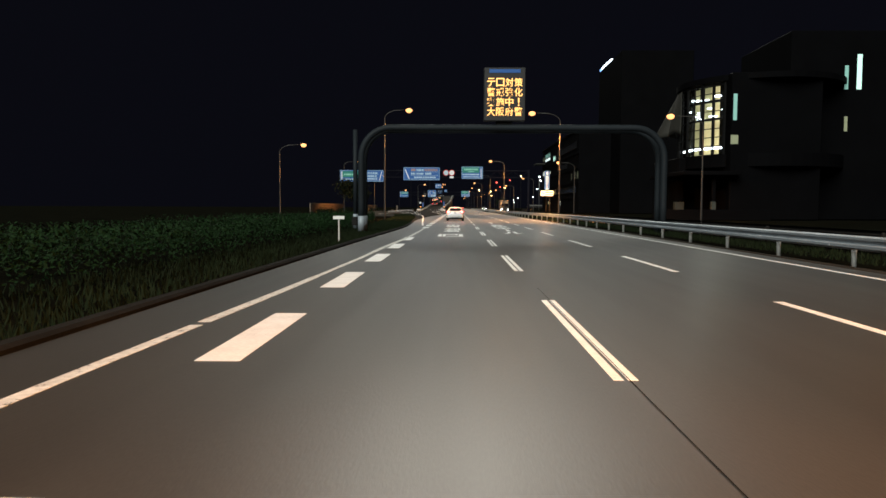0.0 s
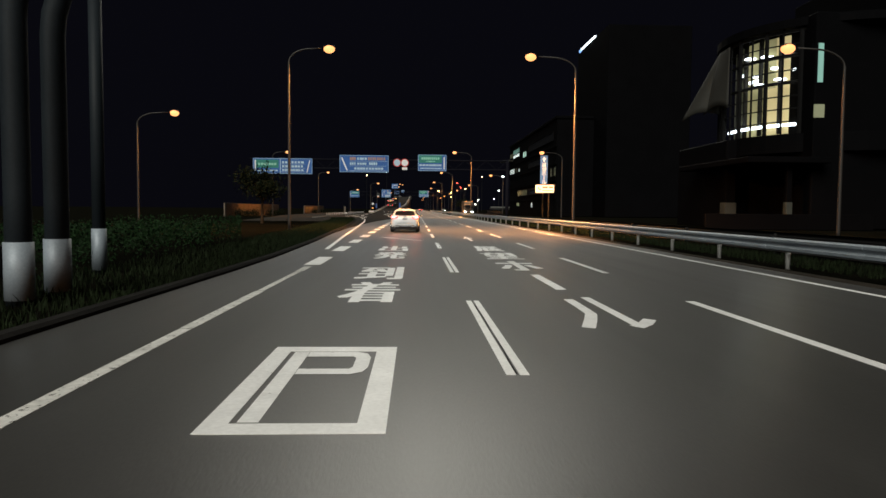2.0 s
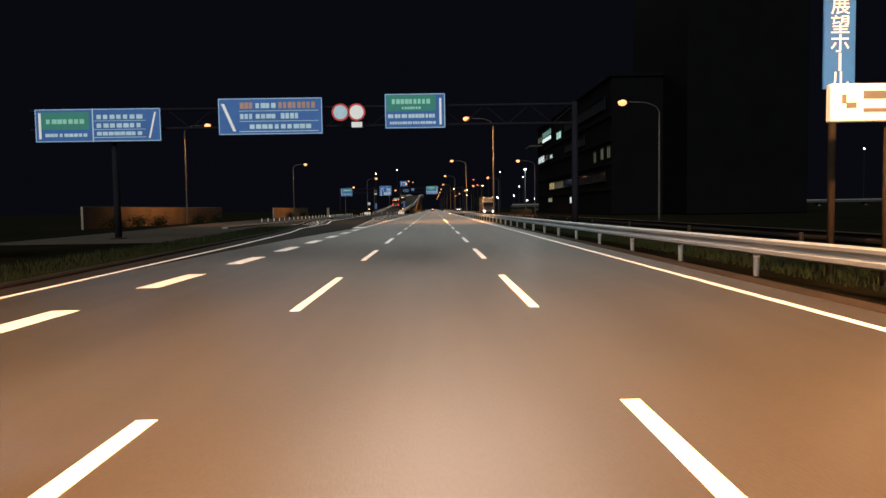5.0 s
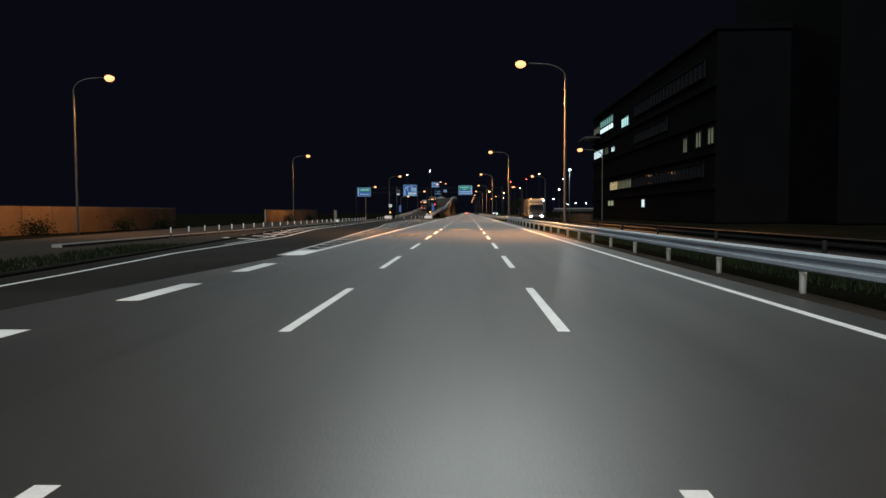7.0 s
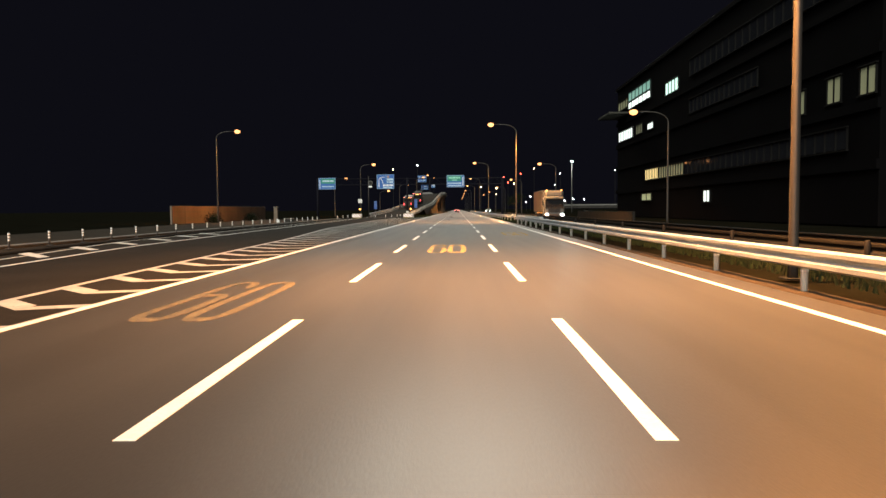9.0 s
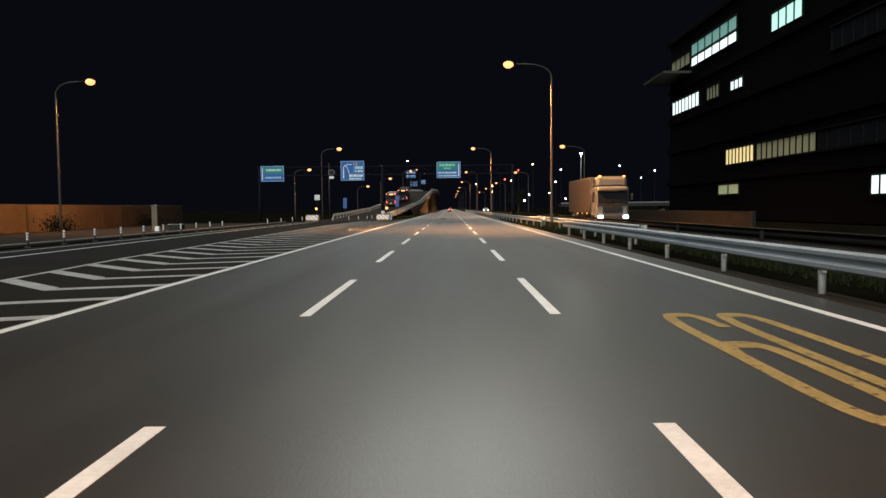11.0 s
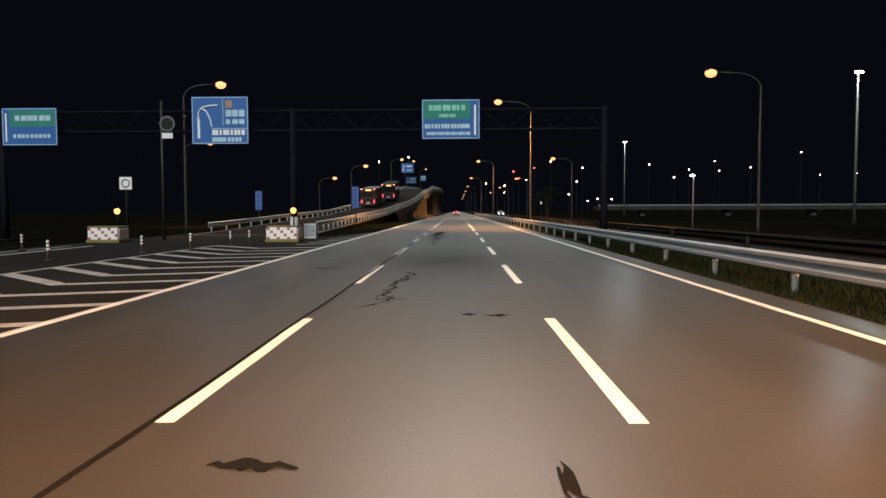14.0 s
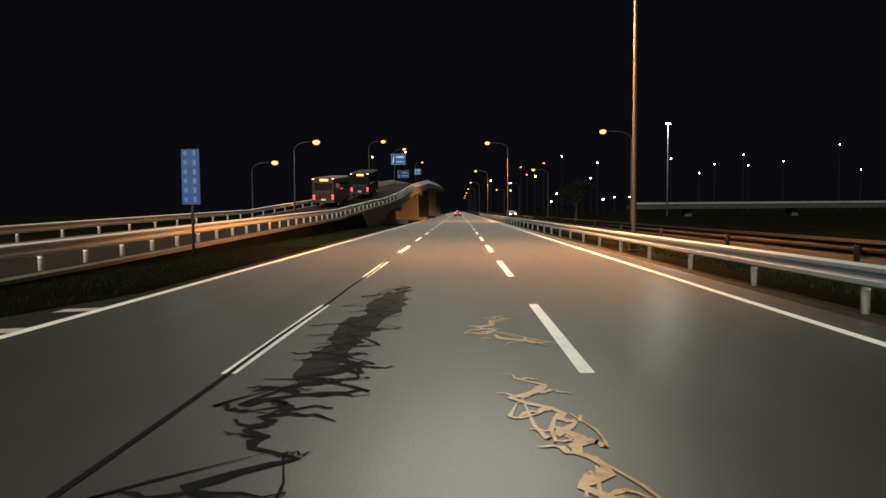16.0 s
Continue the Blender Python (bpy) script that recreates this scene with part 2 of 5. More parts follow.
def tube(bm, pts, radii, seg=10, caps=True):
    """A round tube through pts."""
    pts = [Vector(p) for p in pts]
    if not isinstance(radii, (list, tuple)):
        radii = [radii] * len(pts)
    rings = []
    for i, p in enumerate(pts):
        d = (pts[min(i + 1, len(pts) - 1)] - pts[max(i - 1, 0)]).normalized()
        a = d.cross(Vector((0, 1, 0.01)) if abs(d.y) < 0.9 else Vector((1, 0, 0))).normalized()
        b = d.cross(a)
        rings.append([bm.verts.new(p + radii[i] * (math.cos(k * math.tau / seg) * a + math.sin(k * math.tau / seg) * b)) for k in range(seg)])
    for r0, r1 in zip(rings, rings[1:]):
        for k in range(seg):
            bm.faces.new((r0[k], r0[(k + 1) % seg], r1[(k + 1) % seg], r1[k]))
    if caps:
        bm.faces.new(rings[0])
        bm.faces.new(rings[-1])
    return bm


def tubed(pts, radii, seg=10):
    return tube(bmesh.new(), pts, radii, seg)


def ribbon(pts, x0, x1, z0=0.0, z1=None):
    """A flat strip along (x, y, z) pts from x offset x0 to x1; with z1 a solid one."""
    bm = bmesh.new()
    rows = []
    for x, y, z in pts:
        row = [bm.verts.new((x + x0, y, z + z0)), bm.verts.new((x + x1, y, z + z0))]
        if z1 is not None:
            row += [bm.verts.new((x + x1, y, z + z1)), bm.verts.new((x + x0, y, z + z1))]
        rows.append(row)
    n = len(rows[0])
    for a, b in zip(rows, rows[1:]):
        for k in range(n if n > 2 else 1):
            bm.faces.new((a[k], a[(k + 1) % n], b[(k + 1) % n], b[k]))
    if n > 2:
        bm.faces.new(rows[0])
        bm.faces.new(rows[-1])
    return bm


def swept(pts, profile):
    """A closed (x, z) profile carried along pts."""
    bm = bmesh.new()
    rows = [[bm.verts.new((x + a, y, z + b)) for a, b in profile] for x, y, z in pts]
    n = len(profile)
    for a, b in zip(rows, rows[1:]):
        for k in range(n):
            bm.faces.new((a[k], a[(k + 1) % n], b[(k + 1) % n], b[k]))
    bm.faces.new(rows[0])
    bm.faces.new(rows[-1])
    return bm


def along(table, y):
    """The value at y in a table of (y, value)."""
    return float(np.interp(y, [a for a, _ in table], [b for _, b in table]))


def letters(text, width, height, depth=0.004, bold=0.0):
    """The text as a flat mesh, stretched to width and height, its lower left corner at the origin, in the xy plane."""
    cu = bpy.data.curves.new("lettering", "FONT")
    cu.body, cu.extrude, cu.offset = text, 0.5, bold
    ob = bpy.data.objects.new("lettering", cu)
    scene.collection.objects.link(ob)
    me = bpy.data.meshes.new_from_object(ob.evaluated_get(bpy.context.evaluated_depsgraph_get()))
    bpy.data.objects.remove(ob)
    co = np.array([v.co for v in me.vertices])
    lo, hi = co.min(0), co.max(0)
    k = [width / (hi[0] - lo[0]), height / (hi[1] - lo[1]), depth]
    for v in me.vertices:
        v.co = ((v.co.x - lo[0]) * k[0], (v.co.y - lo[1]) * k[1], (v.co.z + 0.5) * k[2])
    me.materials.clear()
    return me


# ---- ground and roads ----
LEFT_EDGE = [(-80, -7.9), (0, -7.5), (30, -7.1), (48, -6.7), (60, -7.0), (90, -8.3), (120, -10.2), (150, -13.5), (170, -16.0), (200, -17.6), (268, -18.6), (300, -18.6)]
ZEBRA_LEFT = [(131.4, -6.15), (142, -6.6), (148, -6.95), (157, -7.5), (178, -8.5), (190.6, -9.6), (197.5, -10.2), (219, -10.8), (241, -11.2), (262, -10.6), (266, -9.4)]
RISE = [(276, 0.0), (287, 0.2), (300, 0.5), (312, 0.75), (327, 1.05), (349, 2.3), (376, 5.0), (420, 7.5), (500, 9.5), (560, 10.0), (900, 10.0)]


def build_ground():
    bm = bmesh.new()
    xs = [-1500, -400, -60, -24, -6.2, 6.3, 10, 30, 120, 400, 1500]
    ys = [-300, -60] + list(range(0, 361, 20)) + [420, 520, 800, 1500, 3000]
    vs = [[bm.verts.new((x, y, -0.06)) for x in xs] for y in ys]
    for a, b in zip(vs, vs[1:]):
        for k in range(len(xs) - 1):
            bm.faces.new((a[k], a[k + 1], b[k + 1], b[k]))
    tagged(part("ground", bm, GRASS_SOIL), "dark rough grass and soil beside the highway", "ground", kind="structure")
    bm = bmesh.new()
    ys = list(range(-80, 301, 10))
    cols = []
    for y in ys + [300.01, 500, 1400]:
        left = along(LEFT_EDGE, y) if y <= 300 else -5.95
        mid = -5.5 if 131 < y <= 300 else -5.6 if y > 300 else left + 0.02 + max(0, min(1, (y - 72) / 60)) * (-5.7 - left)
        cols.append([bm.verts.new((x, y, 0)) for x in (left, mid, 6.15)])
    for p, q in zip(cols, cols[1:]):
        for k in (0, 1):
            f = bm.faces.new((p[k], p[k + 1], q[k + 1], q[k]))
            # Left strip takes the darker asphalt, as the headlights miss it.
            f.material_index = 1 if k == 0 and p[0].co.y > 65 else 0
    ob = part("road", bm, ASPHALT)
    ob.data.materials.append(ASPHALT_DIM)
    return tagged(ob, "grey asphalt carriageway with white lane markings", "road", kind="structure")


road = build_ground()
bm = bmesh.new()
gv = [(bm.verts.new((-9.75, y, 0.012)), bm.verts.new((min(-5.75, -9.0 + 0.235 * (y - 268)), y, 0.012))) for y in (268, 272, 276, 279, 282, 287, 294, 300)]
for p, q in zip(gv, gv[1:]):
    bm.faces.new((p[0], p[1], q[1], q[0]))
tagged(part("ground_gore", bm, GRASS_SOIL), "dark grassy gore between ramp and carriageway", "ground", kind="structure")
DIRT = surface("roadside_dirt", (0.024, 0.019, 0.014), 0.95, var=0.5, fine=18, coarse=0.8, bump=0.6, spec=0.1)
tagged(part("verge_right", ribbon([(0.05 * math.sin(0.21 * y) , y, 0) for y in range(-80, 481, 4)], 6.1, 6.75, -0.02), DIRT), "narrow brown dirt strip under the guard rail", "verge", kind="structure")
tagged(part("verge_left", ribbon([(along(LEFT_EDGE, y), y, 0) for y in range(110, 266, 6)], -13.5, -0.2, -0.03), DIRT), "bare brown earth beside the slip road", "verge", kind="structure")
far_road = tagged(part("opposite_road", ribbon([(0, -80, 0), (0, 1400, 0)], 10.6, 18.4), ASPHALT_DIM), "dark asphalt carriageway for oncoming traffic", "road", kind="structure")
tagged(part("kerb_left", swept([(along(LEFT_EDGE, y), y, 0) for y in range(-80, 261, 5)], [(-0.2, -0.06), (0.0, -0.06), (0.0, 0.05), (-0.05, 0.09), (-0.2, 0.09)]), VERGE_KERB), "low dark concrete kerb along the verge", "kerb", kind="structure")
tagged(part("kerb_slip_road", swept([(-18.1 - 0.008 * (y - 138), y, 0) for y in range(138, 263, 5)], [(-0.5, -0.06), (0.0, -0.06), (0.0, 0.09), (-0.04, 0.12), (-0.5, 0.12)]), CONCRETE), "pale concrete kerb beyond the slip road", "kerb", kind="structure")
tagged(part("kerb_far_right", swept([(18.4, -80, 0), (18.4, 700, 0)], [(0.0, -0.06), (0.18, -0.06), (0.18, 0.15), (0.0, 0.15)]), KERB), "low concrete kerb beyond the oncoming lanes", "kerb", kind="structure")


# ---- road markings ----
def slab(x0, x1, y0, y1, z=0.004, shear=0.0):
    bm = bmesh.new()
    c = [(x0, y0), (x1, y0), (x1 + shear, y1), (x0 + shear, y1)]
    top = [bm.verts.new((x, y, z)) for x, y in c]
    bot = [bm.verts.new((x, y, 0.0005)) for x, y in c]
    bm.faces.new(top)
    for k in range(4):
        bm.faces.new((top[k], top[(k + 1) % 4], bot[(k + 1) % 4], bot[k]))
    return bm


dash_mesh = mesh_from(slab(-0.075, 0.075, 0, 5), "lane_dash", PAINT)
short_mesh = mesh_from(slab(-0.075, 0.075, 0, 4.4), "lane_dash", PAINT)
thin_mesh = mesh_from(slab(-0.042, 0.042, 0, 5), "lane_dash", PAINT)
wide_mesh = mesh_from(slab(-0.21, 0.21, 0, 2.9), "wide_dash", PAINT)


def mark(name, me, x, y):
    ob = part(name, me, None, road)
    ob.location = (x, y, 0)
    return ob


for k in range(-2, 62):
    y = 5 + 10 * k
    if y == 55:
        mark("lane_dash", short_mesh, 1.75, 55.0)
        mark("lane_dash", short_mesh, -1.75, 54.9)
        continue
    mark("lane_dash", dash_mesh, 1.75, y)
    if y < 52:
        mark("lane_dash", thin_mesh, -1.81, y)
        mark("lane_dash", thin_mesh, -1.69, y)
    else:
        mark("lane_dash", dash_mesh, -1.75, y - (0.3 if y < 80 else 0.0))
for k in range(-8, 5):
    mark("wide_dash", wide_mesh, -5.34, 5.6 + 5.95 * k)
for k in range(0, 14):
    mark("wide_dash", wide_mesh, -5.30, 47.0 + 5.93 * k)


def line(name, table, y0, y1, w, material=PAINT, step=4.0):
    n = max(1, int((y1 - y0) / step))
    pts = [(along(table, y0 + (y1 - y0) * k / n), y0 + (y1 - y0) * k / n, 0) for k in range(n + 1)]
    return part(name, ribbon(pts, -w / 2, w / 2, 0.0005, 0.0045), material, road)


line("edge_line", [(-80, 5.41), (1400, 5.41)], -80, 1400, 0.15, step=40)
WORN = [(-80, -7.0), (4, -6.41), (11, -6.08), (19, -5.8), (24, -5.72), (32, -5.42), (47, -5.3)]
rl = random.Random(4)
y = -60.0
while y < 45.5:
    n = min(rl.choice((1.6, 2.4, 3.8, 5.5)), 46.4 - y)
    line("edge_line", WORN, y, y + n, rl.uniform(0.12, 0.18), PAINT_OLD, 1.2)
    y += n + rl.choice((0.05, 0.1, 0.22))
SOLID_LEFT = [(54, -5.8), (61, -6.15), (68, -6.5), (88, -7.4), (105, -8.2), (122, -9.3), (133, -10.6), (150, -11.0), (170, -13.5), (187, -14.2), (220, -15.5), (262, -16.4)]
line("edge_line", SOLID_LEFT, 54, 262, 0.15, PAINT, 3)
line("edge_line", [(131, -5.35), (1400, -5.40)], 131, 1400, 0.17, PAINT, 30)
line("zebra_border", ZEBRA_LEFT, 131, 262, 0.17, ZEBRA_PAINT, 3)
part("zebra_nose", slab(-6.15, -5.3, 131, 134.2, 0.0035), PAINT, road)
def chevron(yv, xl, left_arm):
    """A painted chevron: its point towards the traveller, halfway between border and inner line."""
    xv = (xl - 5.42) / 2
    bm = bmesh.new()
    arms = [((xv, yv), (-5.42, yv + 0.33 * (-5.42 - xv)))]
    if left_arm:
        arms.append(((xl, yv + 0.92 * (xv - xl)), (xv, yv)))
    for (xa, ya), (xb, yb) in arms:
        t = 0.4 if xb > -5.5 else 0.55
        bm.faces.new([bm.verts.new(p) for p in ((xa, ya, 0.004), (xb, yb, 0.004), (xb, yb + t, 0.004), (xa, ya + t, 0.004))])
    bmesh.ops.remove_doubles(bm, verts=bm.verts, dist=0.001)
    part("zebra_stripe", bm, ZEBRA_PAINT, road)


for k in range(61):
    yv = 134.4 + 2.08 * k
    chevron(yv, along(ZEBRA_LEFT, yv + 1.0), True)
for k in range(9):
    yv = 262.6 + 2.08 * k
    chevron(yv, -8.9 + 0.14 * k * 2.08, False)


def painted(text, x, y, w, h, material=PAINT, bold=0.05):
    """A character of the lane lettering, its strokes widened by side-shifted copies."""
    for k, d in enumerate((-bold, 0.0, bold) if bold else (0.0,)):
        me = letters(text, w - 2 * bold, h, 0.004 + 0.0006 * k)
        me.materials.append(material)
        mark("painted_character", me, x - w / 2 + bold + d, y)


def stroke(pts, w, z=0.004):
    """A flat ribbon of width w along (x, y) pts."""
    bm = bmesh.new()
    v = [Vector((*p, z)) for p in pts]
    prev = None
    for k, p in enumerate(v):
        d = (v[min(k + 1, len(v) - 1)] - v[max(k - 1, 0)]).normalized()
        nrm = Vector((-d.y, d.x, 0)) * w / 2
        nrm.y *= 2.2
        row = (bm.verts.new(p - nrm), bm.verts.new(p + nrm))
        if prev:
            bm.faces.new((prev[0], prev[1], row[1], row[0]))
        prev = row
    return bm


def sixty(x, y, paint):
    """The yellow speed figure, stretched along the lane."""
    def loop(cx, w, y0, y1, a0=0.0, a1=math.tau):
        out = []
        for k in range(41):
            a = a0 + (a1 - a0) * k / 40
            c, s_ = math.cos(a), math.sin(a)
            out.append((cx + w * math.copysign(abs(c) ** 0.5, c), (y0 + y1) / 2 + (y1 - y0) / 2 * math.copysign(abs(s_) ** 0.5, s_)))
        return out
    part("painted_figure", stroke([(px + x, py + y) for px, py in loop(0.36, 0.25, 0.15, 4.95)], 0.165), paint, road)
    part("painted_figure", stroke([(px + x, py + y) for px, py in loop(-0.36, 0.25, 0.15, 2.9)], 0.165, 0.0052), paint, road)
    part("painted_figure", stroke([(px + x, py + y) for px, py in loop(-0.36, 0.25, 0.6, 4.95, math.pi * 1.05, math.pi * 0.1)], 0.16, 0.0064), paint, road)


for text, y in (("出", 53.2), ("発", 49.4), ("到", 43.4), ("着", 39.8)):
    painted(text, -3.43, y, 1.02, 2.95)
for text, y, w in (("展", 53.45, 1.0), ("望", 49.4, 1.1), ("ホ", 45.6, 1.05)):
    painted(text, 0.0, y, w, 2.95)
part("painted_stroke", slab(-0.09, 0.1, 41.6, 44.5), PAINT, road)
part("painted_stroke", stroke([(-0.175, 40.2), (-0.18, 39.3), (-0.2, 38.6), (-0.33, 38.1), (-0.52, 37.45)], 0.16), PAINT, road)
part("painted_stroke", stroke([(0.16, 40.47), (0.16, 39.2), (0.16, 37.5)], 0.15), PAINT, road)
part("painted_stroke", stroke([(0.1, 37.52), (0.3, 37.78), (0.47, 38.12)], 0.15, 0.0046), PAINT, road)
bm = bmesh.new()
for x0, x1, y0, y1 in ((-4.08, -3.9, 33.4, 36.24), (-3.04, -2.84, 33.4, 36.24), (-3.9, -3.04, 33.4, 33.62), (-3.9, -3.04, 36.02, 36.24)):
    box(bm, ((x0 + x1) / 2, (y0 + y1) / 2, 0.0022), (x1 - x0, y1 - y0, 0.004))
part("parking_frame", bm, PAINT, road)
bm = bmesh.new()
bowl = [(-3.70, 35.98), (-3.22, 35.98), (-3.12, 35.90), (-3.08, 35.72), (-3.08, 35.30), (-3.12, 35.12), (-3.22, 35.03), (-3.70, 35.03), (-3.70, 35.24), (-3.25, 35.24), (-3.22, 35.30), (-3.22, 35.70), (-3.25, 35.76), (-3.70, 35.76)]
n = len(bowl)
bv = [bm.verts.new((x, y, 0.0042)) for x, y in bowl]
for k in range(6):
    bm.faces.new((bv[k], bv[k + 1], bv[n - 2 - k], bv[n - 1 - k]))
bm.faces.new([bm.verts.new((x, y, 0.0042)) for x, y in ((-3.85, 33.64), (-3.705, 33.64), (-3.705, 35.98), (-3.85, 35.98))])
part("painted_character", bm, PAINT, road)
for x, y, paint_ in ((3.75, 179.8, PAINT_YELLOW), (-3.5, 149.9, YELLOW_GHOST), (0.03, 164.6, PAINT_YELLOW)):
    sixty(x, y, paint_)


def arrow(x, y, turn, length=5.0):
    bm = bmesh.new()
    pts = [(-0.075, 0), (0.075, 0), (0.06, 2.5), (0.23, 2.5), (0.0, length), (-0.23, 2.5), (-0.06, 2.5)]
    top = [bm.verts.new((a + turn * max(0, b), b, 0.004)) for a, b in pts]
    bm.faces.new(top)
    ob = mark("painted_arrow", mesh_from(bm, "painted_arrow", PAINT), x, y)
    return ob


arrow(-0.06, 61.1, 0.0)
arrow(-2.36, 61.1, -0.55, 3.9)


# ---- crash barriers ----
def barrier(name, table, y0, y1, material, label, face=-1, spacing=4.0, zt=None, group="crash barriers"):
    """A guard rail: W profile beam on round posts."""
    zt = zt or [(0, 0.0), (1, 0.0)]
    n = max(2, int((y1 - y0) / 2))
    pts = [(along(table, y0 + (y1 - y0) * k / n), y0 + (y1 - y0) * k / n, along(zt, y0 + (y1 - y0) * k / n)) for k in range(n + 1)]
    root = thing(name, (pts[0][0], y0, pts[0][2]), label, "guard rail", group)
    f = face
    prof = [(0.0, 0.40), (0.07 * f, 0.44), (0.07 * f, 0.51), (0.02 * f, 0.56), (0.02 * f, 0.60), (0.07 * f, 0.65), (0.07 * f, 0.71), (0.0, 0.75), (-0.012 * f, 0.75), (0.055 * f, 0.70), (0.055 * f, 0.66), (0.005 * f, 0.61), (0.005 * f, 0.55), (0.055 * f, 0.50), (0.055 * f, 0.45), (-0.012 * f, 0.40)]
    off = Vector((pts[0][0], y0, pts[0][2]))
    loc = [tuple(Vector(p) - off) for p in pts]
    part("beam", swept(loc, prof), material, root)
    post = tubed([(0, 0, -0.1), (0, 0, 0.66), (0, 0, 0.70)], [0.065, 0.065, 0.05], 10)
    pm = mesh_from(post, "post", WHITE_RAIL if material is GALV else material, True)
    br = mesh_from(boxed((0.03 * f, 0, 0.57), (0.07, 0.09, 0.2), 0.01), "bracket", material)
    band = mesh_from(tubed([(0, 0, 0.33), (0, 0, 0.37)], 0.069, 10), "reflective_band", SIGN_WHITE, True)
    splice = mesh_from(swept([(0.005 * f, -0.17, 0), (0.005 * f, 0.17, 0)], prof), "splice", material)
    for e, d in ((0, -1), (-1, 1)) if material is not WHITE_RAIL else ():
        x, y, z = loc[e]
        nose = [(x - f * 0.02 + 0.13 * f * (1 - math.cos(a)) * 0.9 * -1, y + d * 0.28 * math.sin(a), z + 0.575) for a in [k * math.pi / 8 for k in range(9)]]
        bm = bmesh.new()
        vs = [(bm.verts.new((px, py, pz - 0.18)), bm.verts.new((px, py, pz + 0.18))) for px, py, pz in nose]
        for p, q in zip(vs, vs[1:]):
            bm.faces.new((p[0], p[1], q[1], q[0]))
        g = bmesh.ops.extrude_face_region(bm, geom=bm.faces[:])
        bmesh.ops.translate(bm, vec=(0, d * -0.012, 0), verts=[v for v in g["geom"] if isinstance(v, bmesh.types.BMVert)])
        part("end_terminal", bm, material, root, "rounded end plate", True)
    y = y0 + 0.9
    while y < y1 - 0.3:
        x, z = along(table, y), along(zt, y)
        p = part("post", pm, None, root)
        p.location = (x - 0.07 * f - off.x, y - y0, z - off.z)
        part("bracket", br, None, p)
        if material is not GALV_DARK:
            part("reflective_band", band, None, p)
        if material is GALV:
            lap = part("splice", splice, None, root)
            lap.location = (x - off.x, y - y0 + 1.1, z - off.z)
        y += spacing
    return root


RAIL_R = [(-80, 6.6), (0, 6.8), (30, 6.95), (60, 7.15), (78, 7.3), (100, 6.75), (118, 6.55), (190, 6.47), (214, 6.5)]
barrier("guard_rail", RAIL_R, -60, 213.5, GALV, "long galvanised steel guard rail on the median", spacing=4.245)
barrier("guard_rail", [(203, 7.75), (236, 7.75)], 203, 236, GALV, "short galvanised guard rail lapping the gap in the median")
barrier("guard_rail", [(226, 6.9), (240, 6.55), (500, 6.55)], 226, 478, GALV, "galvanised guard rail beside tall median grass")
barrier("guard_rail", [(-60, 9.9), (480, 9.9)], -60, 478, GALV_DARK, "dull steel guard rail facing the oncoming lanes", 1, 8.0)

# ---- street lamps ----
def street_lamp(x, y, side, label, height=11.6, reach=3.0, light=True, z=0.0, watts=54000, group="street lamps"):
    """A tapered pole whose bent arm carries a sodium luminaire; side: -1 reaches to the left."""
    root = thing("street_lamp", (x, y, z), label, "street lamp", group)
    arc = [(side * reach * 0.55 * (1 - math.cos(a)) , 0, height - 0.95 + 0.9 * math.sin(a)) for a in [k * math.pi / 16 for k in range(9)]]
    part("pole", tubed([(0, 0, 0), (0, 0, 0.5), (0, 0, height - 0.95)] + arc[1:] + [(side * (reach - 0.5), 0, height)], [0.105, 0.1, 0.065] + [0.05] * 8 + [0.035], 10), POLE, root, smooth=True)
    part("base_plate", boxed((0, 0, 0.02), (0.4, 0.4, 0.04), 0.01), GALV_DARK, root)
    bm = bmesh.new()
    bmesh.ops.create_uvsphere(bm, u_segments=12, v_segments=8, radius=1)
    bmesh.ops.scale(bm, vec=(0.42, 0.2, 0.1), verts=bm.verts)
    bmesh.ops.translate(bm, vec=(side * reach, 0, height + 0.12), verts=bm.verts)
    part("housing", bm, GALV_DARK, root, smooth=True)
    bm = bmesh.new()
    bmesh.ops.create_uvsphere(bm, u_segments=12, v_segments=8, radius=1)
    bmesh.ops.scale(bm, vec=(0.37, 0.29, 0.27), verts=bm.verts)
    bmesh.ops.translate(bm, vec=(side * (reach + 0.03), 0, height - 0.05), verts=bm.verts)
    part("lens", bm, SODIUM, root, "glowing orange sodium lens", True)
    if light:
        lamp = new("lamp_light", bpy.data.lights.new("lamp_light", "SPOT"))
        lamp.data.energy, lamp.data.color, lamp.data.spot_size, lamp.data.spot_blend, lamp.data.shadow_soft_size = watts, (1.0, 0.40, 0.11), radians(150), 0.8, 0.4
        lamp.parent = root
        lamp.matrix_local = look((side * (reach + 0.03), 0, height - 0.62), (side * (reach - 1.2), 2.8, 0))
    return root


MEDIAN_LAMPS = ((7.93, 75.9), (7.25, 155), (7.5, 225.5), (7.25, 295.5))
LAMP = "tall grey street lamp, lit orange sodium head"
for k in range(11):
    street_lamp(MEDIAN_LAMPS[k][0] if k < 4 else 7.8, MEDIAN_LAMPS[k][1] if k < 4 else 3.5 + 74.0 * (k + 1), -1, LAMP + ", on the median", light=k < 6)
street_lamp(7.75, -6, -1, LAMP + ", on the median", watts=24000)
street_lamp(-11.0, 75.9, 1, LAMP + ", behind the verge", height=11.9, reach=2.6, watts=14000)
for x, y, h in ((-28.6, 158, 11.6), (-30.2, 230, 11.6), (-27.9, 302.8, 8.75)):
    street_lamp(x, y, 1, LAMP + ", beside the slip road", height=h, reach=2.7, watts=9000)
street_lamp(-25.5, 88, 1, LAMP + ", beyond the hedge", height=9.2, watts=6000)
